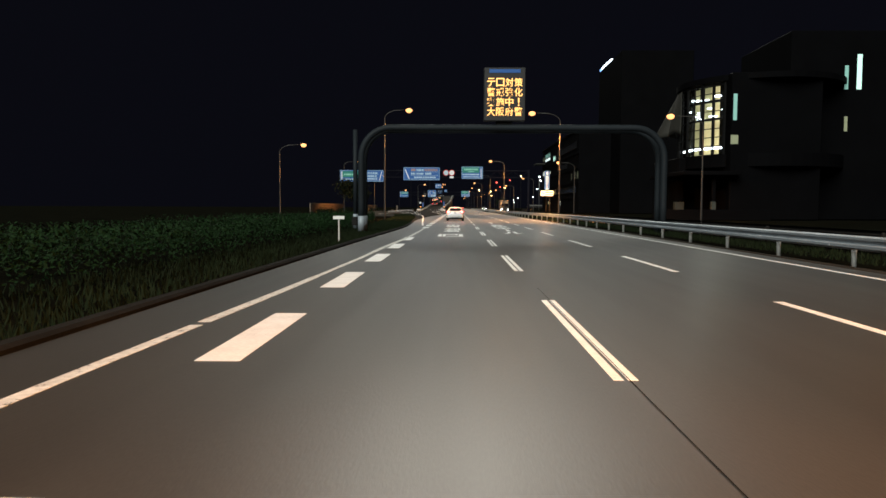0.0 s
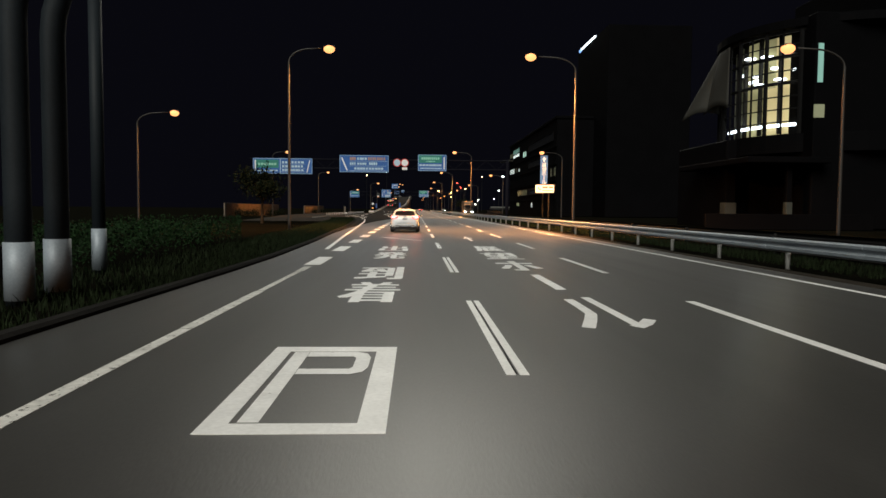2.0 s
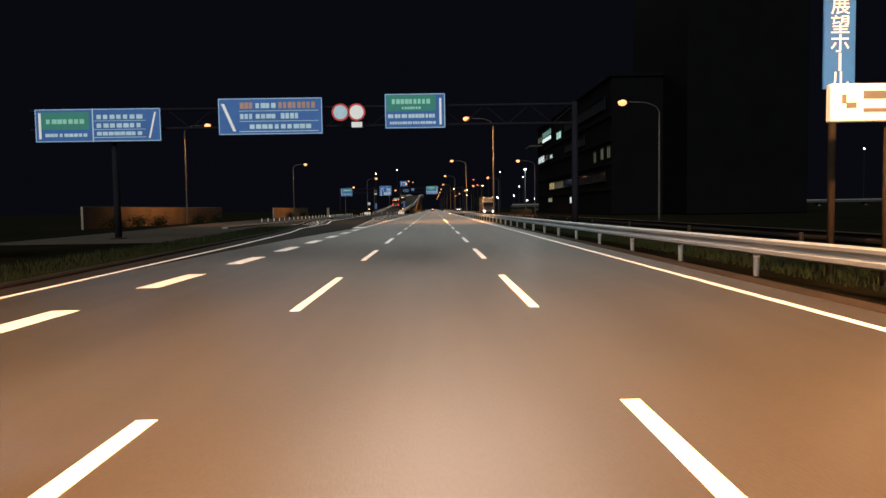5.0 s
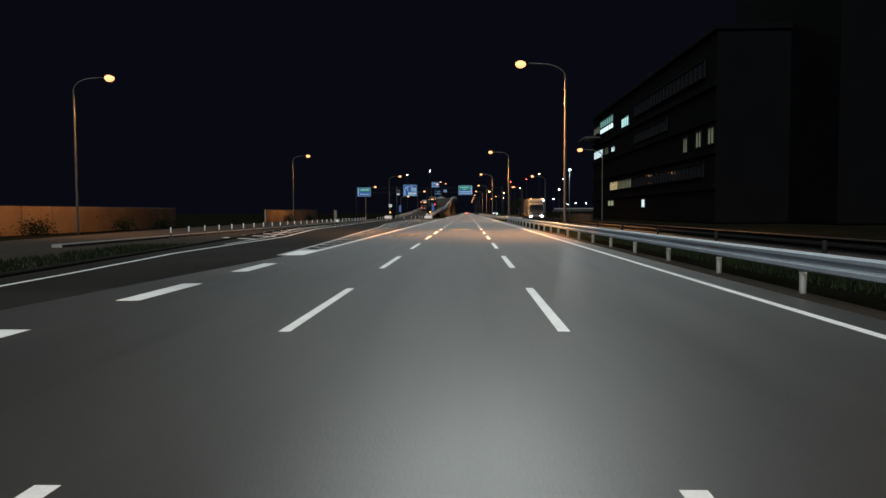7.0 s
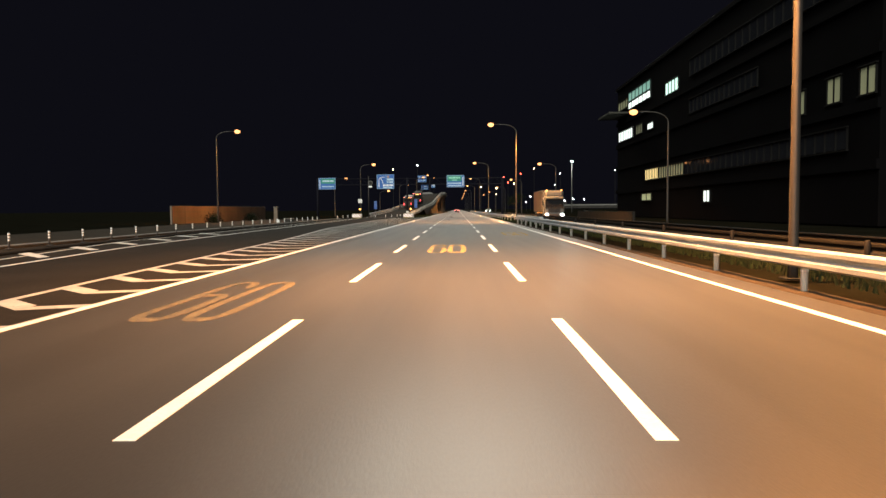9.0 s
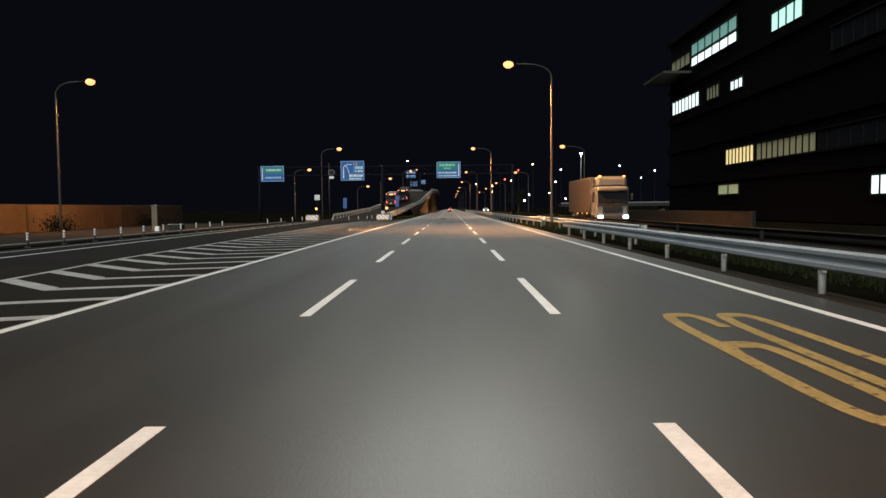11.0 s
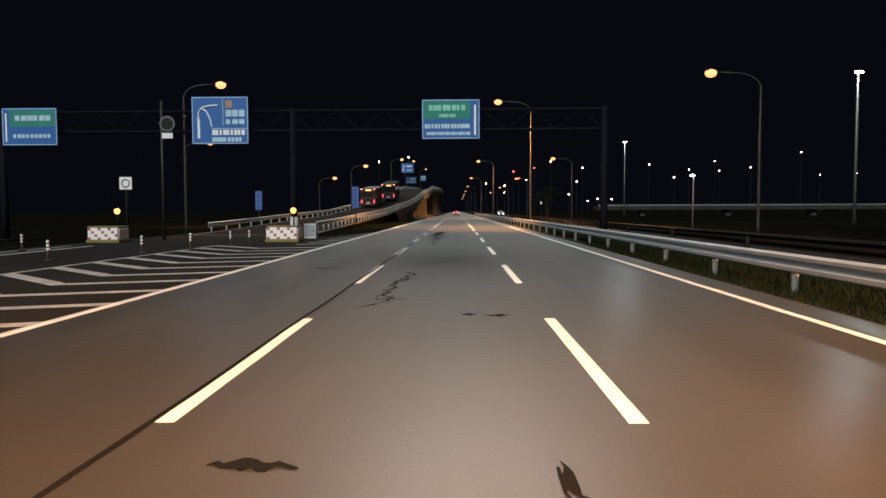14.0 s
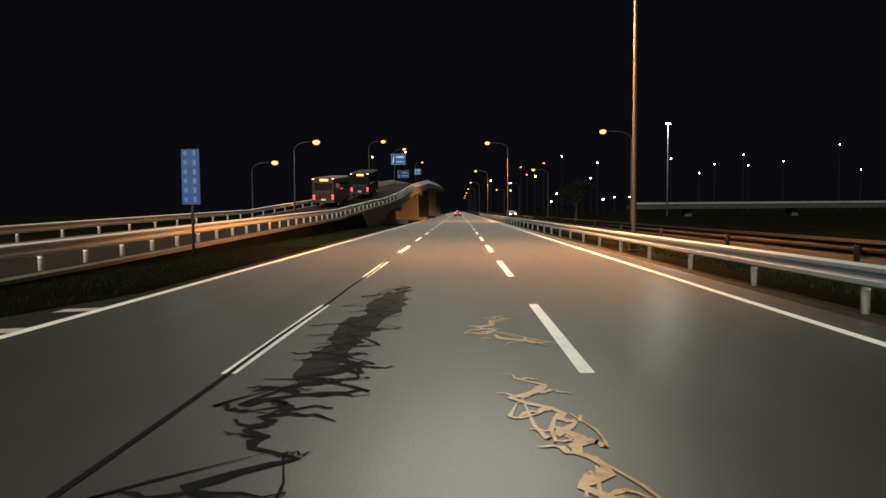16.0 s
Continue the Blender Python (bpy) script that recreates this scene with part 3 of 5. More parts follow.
for k in range(8):
    street_lamp(19.5 if k == 0 else 18.9, 65 if k == 0 else 62 + 70.5 * k, -1, LAMP + ", past the oncoming lanes", height=9.9, light=k < 5, watts=2200)
street_lamp(-18.6, 279, 1, LAMP + ", beside the gore", height=10.4, reach=2.6, watts=2500)

# ---- slip-road ramp rising to the left ----
RAMP_R = [(280, -9.55), (330, -9.55), (345, -8.7), (358, -7.2), (380, -6.3), (440, -6.0), (700, -6.0)]
RAMP_W = 7.4


def build_ramp():
    root = thing("ramp", (-13, 285, 0), "rising concrete slip-road ramp on piers", "ramp", kind="structure")
    o = Vector((-13, 285, 0))
    ys = list(range(276, 561, 5))
    rows = [(along(RAMP_R, y), y, along(RISE, y)) for y in ys]
    bm = bmesh.new()
    rr = []
    for x, y, z in rows:
        dz = 0.9 if z > 2.2 else z + 0.05
        rr.append([bm.verts.new(Vector(p) - o) for p in ((x + 0.35, y, z + 0.02), (x - RAMP_W - 0.35, y, z + 0.02), (x - RAMP_W - 0.35, y, z - dz), (x + 0.35, y, z - dz))])
    for p, q in zip(rr, rr[1:]):
        for k in range(4):
            bm.faces.new((p[k], p[(k + 1) % 4], q[(k + 1) % 4], q[k]))
    bm.faces.new(rr[0])
    bm.faces.new(rr[-1])
    part("deck", bm, CONCRETE, root)
    part("surface", ribbon([tuple(Vector(r) - o) for r in rows], -RAMP_W, 0, 0.024), ASPHALT_DIM, root)
    # earth bank under the low part, retaining wall at its end
    bm = bmesh.new()
    rr = []
    for x, y, z in rows:
        if z > 1.7:
            break
        rr.append([bm.verts.new(Vector(p) - o) for p in ((x + 0.3, y, z - 0.03), (x + 0.5 + 0.3 * z, y, -0.06), (x - RAMP_W - 1.3 - 0.6 * z, y, -0.06), (x - RAMP_W - 0.3, y, z - 0.03))])
    for p, q in zip(rr, rr[1:]):
        for k in range(3):
            bm.faces.new((p[k], p[k + 1], q[k + 1], q[k]))
    bm.faces.new(rr[-1])
    part("bank", bm, GRASS_SOIL, root, "grassy bank")
    for y in (358, 392, 430, 480, 530):
        x, z = along(RAMP_R, y), along(RISE, y)
        bm = bmesh.new()
        box(bm, (x - 2.9 - o.x, y - o.y, (z - 1.4) / 2), (5.0, 1.6, z - 1.4), None, 0.12)
        p = part("pier", bm, CONCRETE, root)
        part("pier_cap", boxed((x - 3.7 - o.x, y - o.y, z - 1.25), (8.0, 1.7, 0.75), 0.06), CONCRETE, p)
        part("footing", boxed((x - 1.8 - o.x, y - o.y, 0.2), (6.0, 2.4, 0.55), 0.05), CONCRETE, p)
    return root


ramp = build_ramp()
barrier("guard_rail", [(280, -9.7), (283, -9.62), (330, -9.62), (345, -8.75), (358, -7.25), (380, -6.35), (440, -6.05), (560, -6.05)], 280.05, 556, WHITE_RAIL, "white painted guard rail along the ramp", 1, 2.08, RISE)
barrier("guard_rail", [(279, -17.1), (283, -17.05), (330, -17.05), (345, -16.2), (358, -14.7), (380, -13.8), (440, -13.5), (560, -13.5)], 279, 556, WHITE_RAIL, "white painted guard rail on the ramp's outer edge", 1, 3.2, RISE)
for x, y, h in ((-15.8, 338, 6.8), (-13.2, 376, 7.2), (-13.7, 424, 7.6), (-13.7, 500, 8.0)):
    street_lamp(x, y, 1, LAMP + ", on the ramp", height=h, reach=2.2, z=along(RISE, y) + 0.02, light=y < 400, watts=1500)
street_lamp(-22.1, 345, 1, LAMP + ", below the ramp", height=7.0, reach=2.5, light=False)


# ---- overhead signs ----
def sign(x0, x1, z0, z1, y, sheet, marks, label, beam_y=None, name="road_sign", group="overhead road signs"):
    """A flat sign facing the traveller; marks: (u0, v0, u1, v1, material, lean) in fractions of the panel."""
    w, h = x1 - x0, z1 - z0
    root = thing(name, ((x0 + x1) / 2, y, z0), label, "road sign", group)
    part("panel", boxed((0, 0.0, h / 2), (w, 0.05, h), 0.012), sheet, root)
    bm = bmesh.new()
    for zz in (0.2, 0.8):
        box(bm, (0, 0.065, h * zz), (w * 0.96, 0.08, 0.1))
    part("stiffener", bm, GREY_BACK, root)
    t = 0.035
    bm = bmesh.new()
    for c, s2 in (((0, -0.028, t * 1.3), (w - 0.1, 0.006, t)), ((0, -0.028, h - t * 1.3), (w - 0.1, 0.006, t)), ((-w / 2 + t * 1.3, -0.028, h / 2), (t, 0.006, h - 0.1)), ((w / 2 - t * 1.3, -0.028, h / 2), (t, 0.006, h - 0.1))):
        box(bm, c, s2)
    part("border", bm, SIGN_PALE, root)
    for n, (u0, v0, u1, v1, mat, lean) in enumerate(marks):
        bm = bmesh.new()
        xa, xb, za, zb = (u0 - 0.5) * w, (u1 - 0.5) * w, v0 * h, v1 * h
        yy = -0.029 if mat is SIGN_GREEN else -0.036 - 0.003 * (n % 3)
        f = [bm.verts.new(p) for p in ((xa, yy, za), (xb, yy, za), (xb + lean * w, yy, zb), (xa + lean * w, yy, zb))]
        bm.faces.new(f)
        r = bmesh.ops.extrude_face_region(bm, geom=bm.faces[:])
        bmesh.ops.translate(bm, vec=(0, 0.004, 0), verts=[v for v in r["geom"] if isinstance(v, bmesh.types.BMVert)])
        part("lettering" if (v1 - v0) < 0.5 else "legend_field", bm, mat, root)
    return root


def text_rows(u0, u1, v, h, mat, n, seed):
    """A row of unreadable lettering as bars."""
    r = random.Random(seed)
    out, u = [], u0
    for k in range(n):
        wv = (u1 - u0) / n * r.uniform(0.6, 0.95)
        out.append((u, v, u + wv, v + h, mat, 0))
        u += (u1 - u0) / n
    return out


def gantry(y, x0, x1, legs, z, label):
    root = thing("sign_gantry", (x0, y, 0), label, "sign gantry", "sign gantries")
    for dz in (-0.55, 0.55):
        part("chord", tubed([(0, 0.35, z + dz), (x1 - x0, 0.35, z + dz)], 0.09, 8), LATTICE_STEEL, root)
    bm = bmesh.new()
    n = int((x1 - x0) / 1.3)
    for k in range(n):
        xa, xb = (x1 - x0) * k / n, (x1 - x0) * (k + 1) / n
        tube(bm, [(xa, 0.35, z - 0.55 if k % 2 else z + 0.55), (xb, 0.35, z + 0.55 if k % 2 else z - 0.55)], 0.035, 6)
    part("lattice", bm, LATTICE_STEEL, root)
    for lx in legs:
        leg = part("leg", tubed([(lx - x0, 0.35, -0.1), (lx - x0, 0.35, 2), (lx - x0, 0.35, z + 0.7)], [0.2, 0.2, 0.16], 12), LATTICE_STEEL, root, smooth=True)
        if lx == -8.75:
            part("wrap", tubed([(lx - x0, 0.35, 0.05), (lx - x0, 0.35, 1.25)], 0.225, 12), WHITE_RAIL, leg, "pale reflective wrap", True)
        part("base_plate", boxed((lx - x0, 0.35, 0.02), (0.7, 0.7, 0.06), 0.01), GALV_DARK, leg)
    return root


for x0, x1, z0, z1, y in ((-16.9, -13.2, 13.5, 16.3, 450), (-15.6, -12.6, 10.3, 12.3, 454), (-11.3, -9.6, 11.2, 12.8, 456)):
    fs = sign(x0, x1, z0, z1, y, SIGN_BLUE, [(0.1, 0.12, 0.16, 0.85, SIGN_WHITE, 0.08)] + text_rows(0.35, 0.92, 0.62, 0.16, SIGN_WHITE, 4, int(y)) + text_rows(0.35, 0.92, 0.2, 0.14, SIGN_PALE, 5, int(y) + 1), "blue direction sign on a post above the ramp")
    part("post", tubed([(0.3, 0.2, along(RISE, y) - z0), (0.3, 0.2, z1 - z0 - 0.1)], 0.11, 8), GALV_DARK, fs, smooth=True)
gantry(116, -23, 8.7, (-18.2, 8.7), 6.9, "dark steel lattice gantry carrying blue road signs")
gantry(269, -25.2, 8.6, (-25.2, -8.75, 8.6), 6.6, "dark steel lattice gantry carrying blue road signs")
sign(-22.5, -15.3, 5.6, 7.5, 115.9, SIGN_BLUE, [(0.05, 0.38, 0.43, 0.9, SIGN_GREEN, 0), (0.03, 0.1, 0.05, 0.88, SIGN_WHITE, 0), (0.455, 0.0, 0.465, 1.0, SIGN_PALE, 0), (0.90, 0.1, 0.915, 0.88, SIGN_WHITE, 0.05), (0.47, 0.12, 0.88, 0.14, SIGN_PALE, 0), (0.47, 0.36, 0.88, 0.375, SIGN_PALE, 0), (0.47, 0.62, 0.88, 0.635, SIGN_PALE, 0)] + text_rows(0.09, 0.4, 0.55, 0.14, SIGN_MINT, 7, 1) + text_rows(0.08, 0.42, 0.16, 0.1, SIGN_PALE, 9, 2) + text_rows(0.49, 0.86, 0.42, 0.13, SIGN_PALE, 7, 3) + text_rows(0.49, 0.86, 0.68, 0.13, SIGN_PALE, 7, 4) + text_rows(0.49, 0.86, 0.19, 0.11, SIGN_PALE, 8, 5), "wide blue and green direction sign with pale lettering")
sign(-12.0, -6.0, 5.88, 7.98, 115.9, SIGN_BLUE, [(0.14, 0.1, 0.17, 0.85, SIGN_WHITE, -0.11), (0.2, 0.08, 0.96, 0.1, SIGN_PALE, 0), (0.2, 0.36, 0.96, 0.375, SIGN_PALE, 0), (0.2, 0.64, 0.96, 0.655, SIGN_PALE, 0)] + text_rows(0.21, 0.34, 0.71, 0.17, SIGN_ORANGE, 3, 6) + text_rows(0.58, 0.94, 0.71, 0.17, SIGN_ORANGE, 8, 7) + text_rows(0.36, 0.56, 0.72, 0.14, SIGN_PALE, 4, 8) + text_rows(0.21, 0.34, 0.43, 0.14, SIGN_PALE, 3, 9) + text_rows(0.6, 0.78, 0.43, 0.15, SIGN_PALE, 4, 10) + text_rows(0.36, 0.56, 0.44, 0.12, SIGN_PALE, 4, 11) + text_rows(0.3, 0.9, 0.16, 0.12, SIGN_PALE, 10, 12), "wide blue direction sign with orange and white lettering")
sign(-2.4, 1.1, 6.12, 8.12, 115.9, SIGN_BLUE, [(0.03, 0.5, 0.84, 0.96, SIGN_GREEN, 0), (0.90, 0.1, 0.935, 0.86, SIGN_WHITE, 0)] + text_rows(0.12, 0.76, 0.70, 0.14, SIGN_MINT, 9, 13) + text_rows(0.28, 0.6, 0.55, 0.07, SIGN_MINT, 7, 14) + text_rows(0.05, 0.84, 0.3, 0.11, SIGN_PALE, 14, 15) + text_rows(0.08, 0.84, 0.12, 0.08, SIGN_PALE, 18, 16), "blue sign with a green upper field and white arrow")
sign(-24.9, -21.8, 5.28, 7.35, 268.9, SIGN_BLUE, [(0.14, 0.5, 0.96, 0.94, SIGN_GREEN, 0), (0.06, 0.1, 0.09, 0.86, SIGN_WHITE, 0)] + text_rows(0.24, 0.9, 0.66, 0.14, SIGN_PALE, 6, 17) + text_rows(0.2, 0.9, 0.2, 0.1, SIGN_PALE, 9, 18), "blue sign with a green field beside the slip road")
sb = sign(-14.25, -11.1, 5.3, 7.9, 268.9, SIGN_BLUE, [(0.1, 0.12, 0.145, 0.55, SIGN_WHITE, 0), (0.35, 0.32, 0.97, 0.335, SIGN_PALE, 0), (0.55, 0.4, 0.56, 0.95, SIGN_PALE, 0)] + text_rows(0.6, 0.74, 0.76, 0.16, SIGN_ORANGE, 1, 19) + text_rows(0.6, 0.95, 0.58, 0.14, SIGN_PALE, 3, 20) + text_rows(0.6, 0.95, 0.42, 0.1, SIGN_PALE, 3, 21) + text_rows(0.36, 0.94, 0.19, 0.11, SIGN_WHITE, 9, 22) + text_rows(0.36, 0.9, 0.05, 0.09, SIGN_PALE, 8, 23), "blue direction sign with forked white route arrows")
bm = bmesh.new()
tube(bm, [(-1.2, -0.04, 1.35), (-1.18, -0.04, 1.75), (-1.0, -0.04, 2.0), (-0.6, -0.04, 2.1), (-0.1, -0.04, 2.12)], 0.045, 6)
tube(bm, [(-1.05, -0.04, 1.98), (-0.75, -0.04, 1.8), (-0.55, -0.04, 1.4), (-0.45, -0.04, 0.95)], 0.045, 6)
part("route_arrow", bm, SIGN_WHITE, sb)
sign(-1.5, 1.68, 5.5, 7.66, 268.9, SIGN_BLUE, [(0.03, 0.5, 0.84, 0.96, SIGN_GREEN, 0), (0.90, 0.1, 0.935, 0.86, SIGN_WHITE, 0)] + text_rows(0.12, 0.76, 0.72, 0.14, SIGN_MINT, 8, 24) + text_rows(0.3, 0.6, 0.55, 0.08, SIGN_MINT, 7, 25) + text_rows(0.05, 0.84, 0.27, 0.11, SIGN_PALE, 14, 26) + text_rows(0.08, 0.84, 0.1, 0.08, SIGN_PALE, 18, 27), "blue sign with a green upper field and white arrow")


def round_sign(x, y, z, r, disc, label):
    root = thing("round_sign", (x, y, z), label, "traffic sign", "round traffic signs")
    for nm, rr, yy, mat in (("rim", r, 0.0, SIGN_RED), ("disc", r * 0.8, -0.012, disc)):
        bm = bmesh.new()
        bmesh.ops.create_cone(bm, cap_ends=True, segments=28, radius1=rr, radius2=rr, depth=0.02)
        bmesh.ops.rotate(bm, matrix=Matrix.Rotation(math.pi / 2, 3, "X"), verts=bm.verts)
        bmesh.ops.translate(bm, vec=(0, yy, 0), verts=bm.verts)
        part(nm, bm, mat, root)
    part("clamp", boxed((0, 0.17, 0), (0.1, 0.34, 0.2), 0.01), GALV_DARK, root)
    return root


round_sign(-4.97, 115.9, 7.1, 0.5, SIGN_PALE, "round blue and red sign on the gantry")
rs = round_sign(-4.03, 115.9, 7.1, 0.5, SIGN_WHITE, "round white and red sign with a plate below")
part("plate", boxed((0, -0.005, -0.72), (0.62, 0.03, 0.32), 0.01), SIGN_WHITE, rs, "small white plate")
part("plate_bar", boxed((0, 0.03, -0.6), (0.06, 0.03, 0.4)), GALV_DARK, rs)

# ---- message board on a bent-tube portal ----
def build_portal():
    root = thing("portal", (-8.65, 40.3, 0), "grey twin bent-tube portal spanning the road", "sign gantry", "sign gantries")
    w, h, r = 17.3, 5.95, 1.7
    pts = [(0, 0, -0.1), (0, 0, 1.6), (0, 0, h - r)]
    pts += [(r - r * math.cos(a), 0, h - r + r * math.sin(a)) for a in [k * math.pi / 16 for k in range(1, 9)]]
    pts += [(w / 2, 0, h)]
    pts += [(w - r + r * math.sin(a), 0, h - r + r * math.cos(a)) for a in [k * math.pi / 16 for k in range(0, 9)]]
    pts += [(w, 0, 1.6), (w, 0, -0.1)]
    for dy in (-0.5, 0.65):
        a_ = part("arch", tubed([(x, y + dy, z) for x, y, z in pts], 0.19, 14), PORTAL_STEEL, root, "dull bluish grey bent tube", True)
        part("wrap", tubed([(0, dy, 0.02), (0, dy, 0.9)], 0.212, 14), GALV, a_, "pale reflective wrap", True)
    for x in (3.4, 6.2, 8.65, 11.1, 13.9):
        part("tie", tubed([(x, -0.5, h), (x, 0.65, h)], 0.09, 8), PORTAL_STEEL, root, smooth=True)
    part("cabinet", boxed((-0.4, -0.45, 0.6), (0.3, 0.3, 0.5), 0.02), GALV_DARK, root)
    return root


build_portal()
post2 = thing("support_post", (-9.75, 45.0, 0), "slender grey post with a pale reflective wrap", "post")
part("shaft", tubed([(0, 0, -0.1), (0, 0, 6.4)], 0.14, 12), PORTAL_STEEL, post2, smooth=True)
part("wrap", tubed([(0, 0, 0.02), (0, 0, 0.95)], 0.16, 12), GALV, post2, smooth=True)
vms = thing("message_board", (-0.48, 39.6, 6.15), "dark electronic message board with amber characters", "message board")
part("casing", boxed((0, 0.15, 1.66), (2.35, 0.5, 3.0), 0.04), BLACK, vms)
part("stem", boxed((0, 0.6, 0.25), (0.9, 0.9, 1.1), 0.03), GALV_DARK, vms)
part("header", boxed((0, -0.11, 2.95), (1.75, 0.02, 0.2)), SIGN_BLUE, vms, "small blue header plate")
for r_, row in enumerate(("テロ対策", "警戒強化", "実施中！", "大阪府警")):
    for c_, ch in enumerate(row):
        cw, chh = (0.46, 0.48) if ch != "！" else (0.09, 0.46)
        me = letters(ch, cw, chh, 0.012, 0.012)
        me.materials.append(LED_AMBER)
        ob = part("character", me, None, vms)
        ob.matrix_basis = pose(-1.0 + 0.515 * c_ + (0.2 if ch == "！" else 0), -0.115, 2.08 - 0.545 * r_, 90, 0, 0)

dp = thing("delineator_post", (-7.95, 27.85, 0), "white delineator post with a small name plate", "post")
part("shaft", boxed((0, 0, 0.45), (0.06, 0.05, 1.0), 0.01), WHITE_RAIL, dp)
part("plate", boxed((0, -0.04, 0.98), (0.46, 0.02, 0.13), 0.004), SIGN_WHITE, dp)

# ---- signs on the median ----
ws = thing("directional_sign", (8.2, 88.5, 0), "upright blue sign on a brown post", "road sign")
part("post", tubed([(-0.05, 0.1, -0.1), (-0.05, 0.1, 5.9)], 0.07, 10), BARK, ws, smooth=True)
part("panel", boxed((0.0, 0, 4.85), (0.62, 0.06, 2.4), 0.015), SIGN_BLUE, ws)
bm = bmesh.new()
top = [bm.verts.new(p) for p in ((-0.06, -0.034, 5.55), (0.06, -0.034, 5.55), (0.06, -0.034, 5.72), (0.15, -0.034, 5.72), (0, -0.034, 5.95), (-0.15, -0.034, 5.72), (-0.06, -0.034, 5.72))]
bm.faces.new(top)
part("arrow", bm, SIGN_WHITE, ws)
for k, ch in enumerate("展望ホ｜ル"):
    me = letters(ch, 0.36 if ch != "｜" else 0.045, 0.34, 0.004)
    me.materials.append(SIGN_WHITE)
    ob = part("character", me, None, ws)
    ob.matrix_basis = pose(-0.18 if ch != "｜" else -0.02, -0.034, 5.08 - 0.36 * k, 90, 0, 0)
wb = thing("visitor_sign", (8.05, 87.2, 0), "white box sign with grey lettering on a post", "road sign")
part("post", tubed([(0.35, 0.1, -0.1), (0.35, 0.1, 2.95)], 0.06, 10), BARK, wb, smooth=True)
part("panel", boxed((0, 0, 3.2), (1.55, 0.16, 0.66), 0.02), SIGN_WHITE, wb)
for u0, u1, z0, z1 in ((-0.58, -0.5, 3.18, 3.34), (-0.5, -0.32, 3.1, 3.2), (-0.2, 0.25, 3.26, 3.4), (0.32, 0.68, 3.26, 3.4), (-0.2, 0.68, 3.03, 3.1)):
    part("lettering", boxed(((u0 + u1) / 2, -0.083, (z0 + z1) / 2), (u1 - u0, 0.008, z1 - z0)), GREY_BACK, wb)

# ---- gore: cushions, beacons, posts, small signs ----
REFLECTIVE = surface("white_reflector", (0.86, 0.84, 0.86), 0.35, var=0.08, fine=10)
DULL_RED = surface("faded_red_reflector", (0.34, 0.12, 0.13), 0.5, var=0.3, fine=10)
CUSHION_YELLOW = surface("yellow_cushion_base", (0.16, 0.14, 0.04), 0.7, var=0.3, fine=10)
for x in (-8.35, -17.4):
    cu = thing("crash_cushion", (x, 265, 0), "white and red checkered crash cushion with amber beacon", "crash cushion", "crash cushions")
    part("base", boxed((0, 0.5, 0.09), (1.7, 1.3, 0.18), 0.03), CUSHION_YELLOW, cu)
    part("body", boxed((0, 0.5, 0.46), (1.62, 1.2, 0.66), 0.1), SIGN_WHITE, cu)
    part("lid", boxed((0, 0.5, 0.81), (1.6, 1.18, 0.07), 0.03), CUSHION_YELLOW, cu)
    for k in range(9):
        for j in range(4):
            part("reflector", boxed((-0.68 + 0.17 * k, -0.104, 0.22 + 0.16 * j), (0.135, 0.02, 0.13), 0.004), REFLECTIVE if (k + j) % 3 else DULL_RED, cu)
    bp = part("beacon_post", tubed([(0.45, 0.6, 0.8), (0.45, 0.6, 1.5)], 0.04, 8), GALV_DARK, cu, smooth=True)
    bm = bmesh.new()
    bmesh.ops.create_uvsphere(bm, u_segments=14, v_segments=10, radius=0.15)
    bmesh.ops.translate(bm, vec=(0.45, 0.55, 1.6), verts=bm.verts)
    part("beacon", bm, AMBER_BEACON, bp, "glowing amber beacon", True)
    if x > -10:
        cu["label"] = "white and red crash cushion with amber beacon and cabinet"
cab = thing("cabinet", (-8.0, 270.2, 0), "pale grey roadside cabinet at the gantry leg", "cabinet")
part("body", boxed((0, 0, 0.42), (0.7, 0.5, 0.86), 0.03), WHITE_RAIL, cab)
part("door", boxed((0, -0.255, 0.45), (0.56, 0.02, 0.66), 0.005), GALV, cab)
part("handle", boxed((0.2, -0.275, 0.46), (0.03, 0.03, 0.12), 0.006), GALV_DARK, cab)

sp = thing("traffic_sign", (-17.05, 266.8, 0), "square white plate sign with a dark ring on a post", "traffic sign")
part("post", tubed([(0, 0.05, -0.1), (0, 0.05, 3.4)], 0.06, 10), GALV_DARK, sp, smooth=True)
part("plate", boxed((0, -0.02, 3.07), (0.66, 0.03, 0.66), 0.01), SIGN_WHITE, sp)
bm = bmesh.new()
tubep = [(0.2 * math.cos(a), -0.045, 3.07 + 0.2 * math.sin(a)) for a in [k * math.tau / 20 for k in range(21)]]
tube(bm, tubep, 0.03, 6, False)
part("ring", bm, GREY_BACK, sp)
rp = thing("sign_pole", (-15.7, 268.2, 0), "slim pole with a dull grey round sign and plate", "traffic sign")
part("pole", tubed([(0, 0.1, -0.1), (0, 0.1, 7.6)], [0.09, 0.06], 10), POLE, rp, smooth=True)
for nm, r_, yy, mat in (("rim", 0.42, 0.0, GREY_BACK), ("disc", 0.33, -0.014, KERB)):
    bm = bmesh.new()
    bmesh.ops.create_cone(bm, cap_ends=True, segments=26, radius1=r_, radius2=r_, depth=0.02)
    bmesh.ops.rotate(bm, matrix=Matrix.Rotation(math.pi / 2, 3, "X"), verts=bm.verts)
    bmesh.ops.translate(bm, vec=(0.35, yy, 6.35), verts=bm.verts)
    part(nm, bm, mat, rp)
part("plate", boxed((0.35, 0, 5.7), (0.6, 0.03, 0.3), 0.01), SIGN_WHITE, rp)
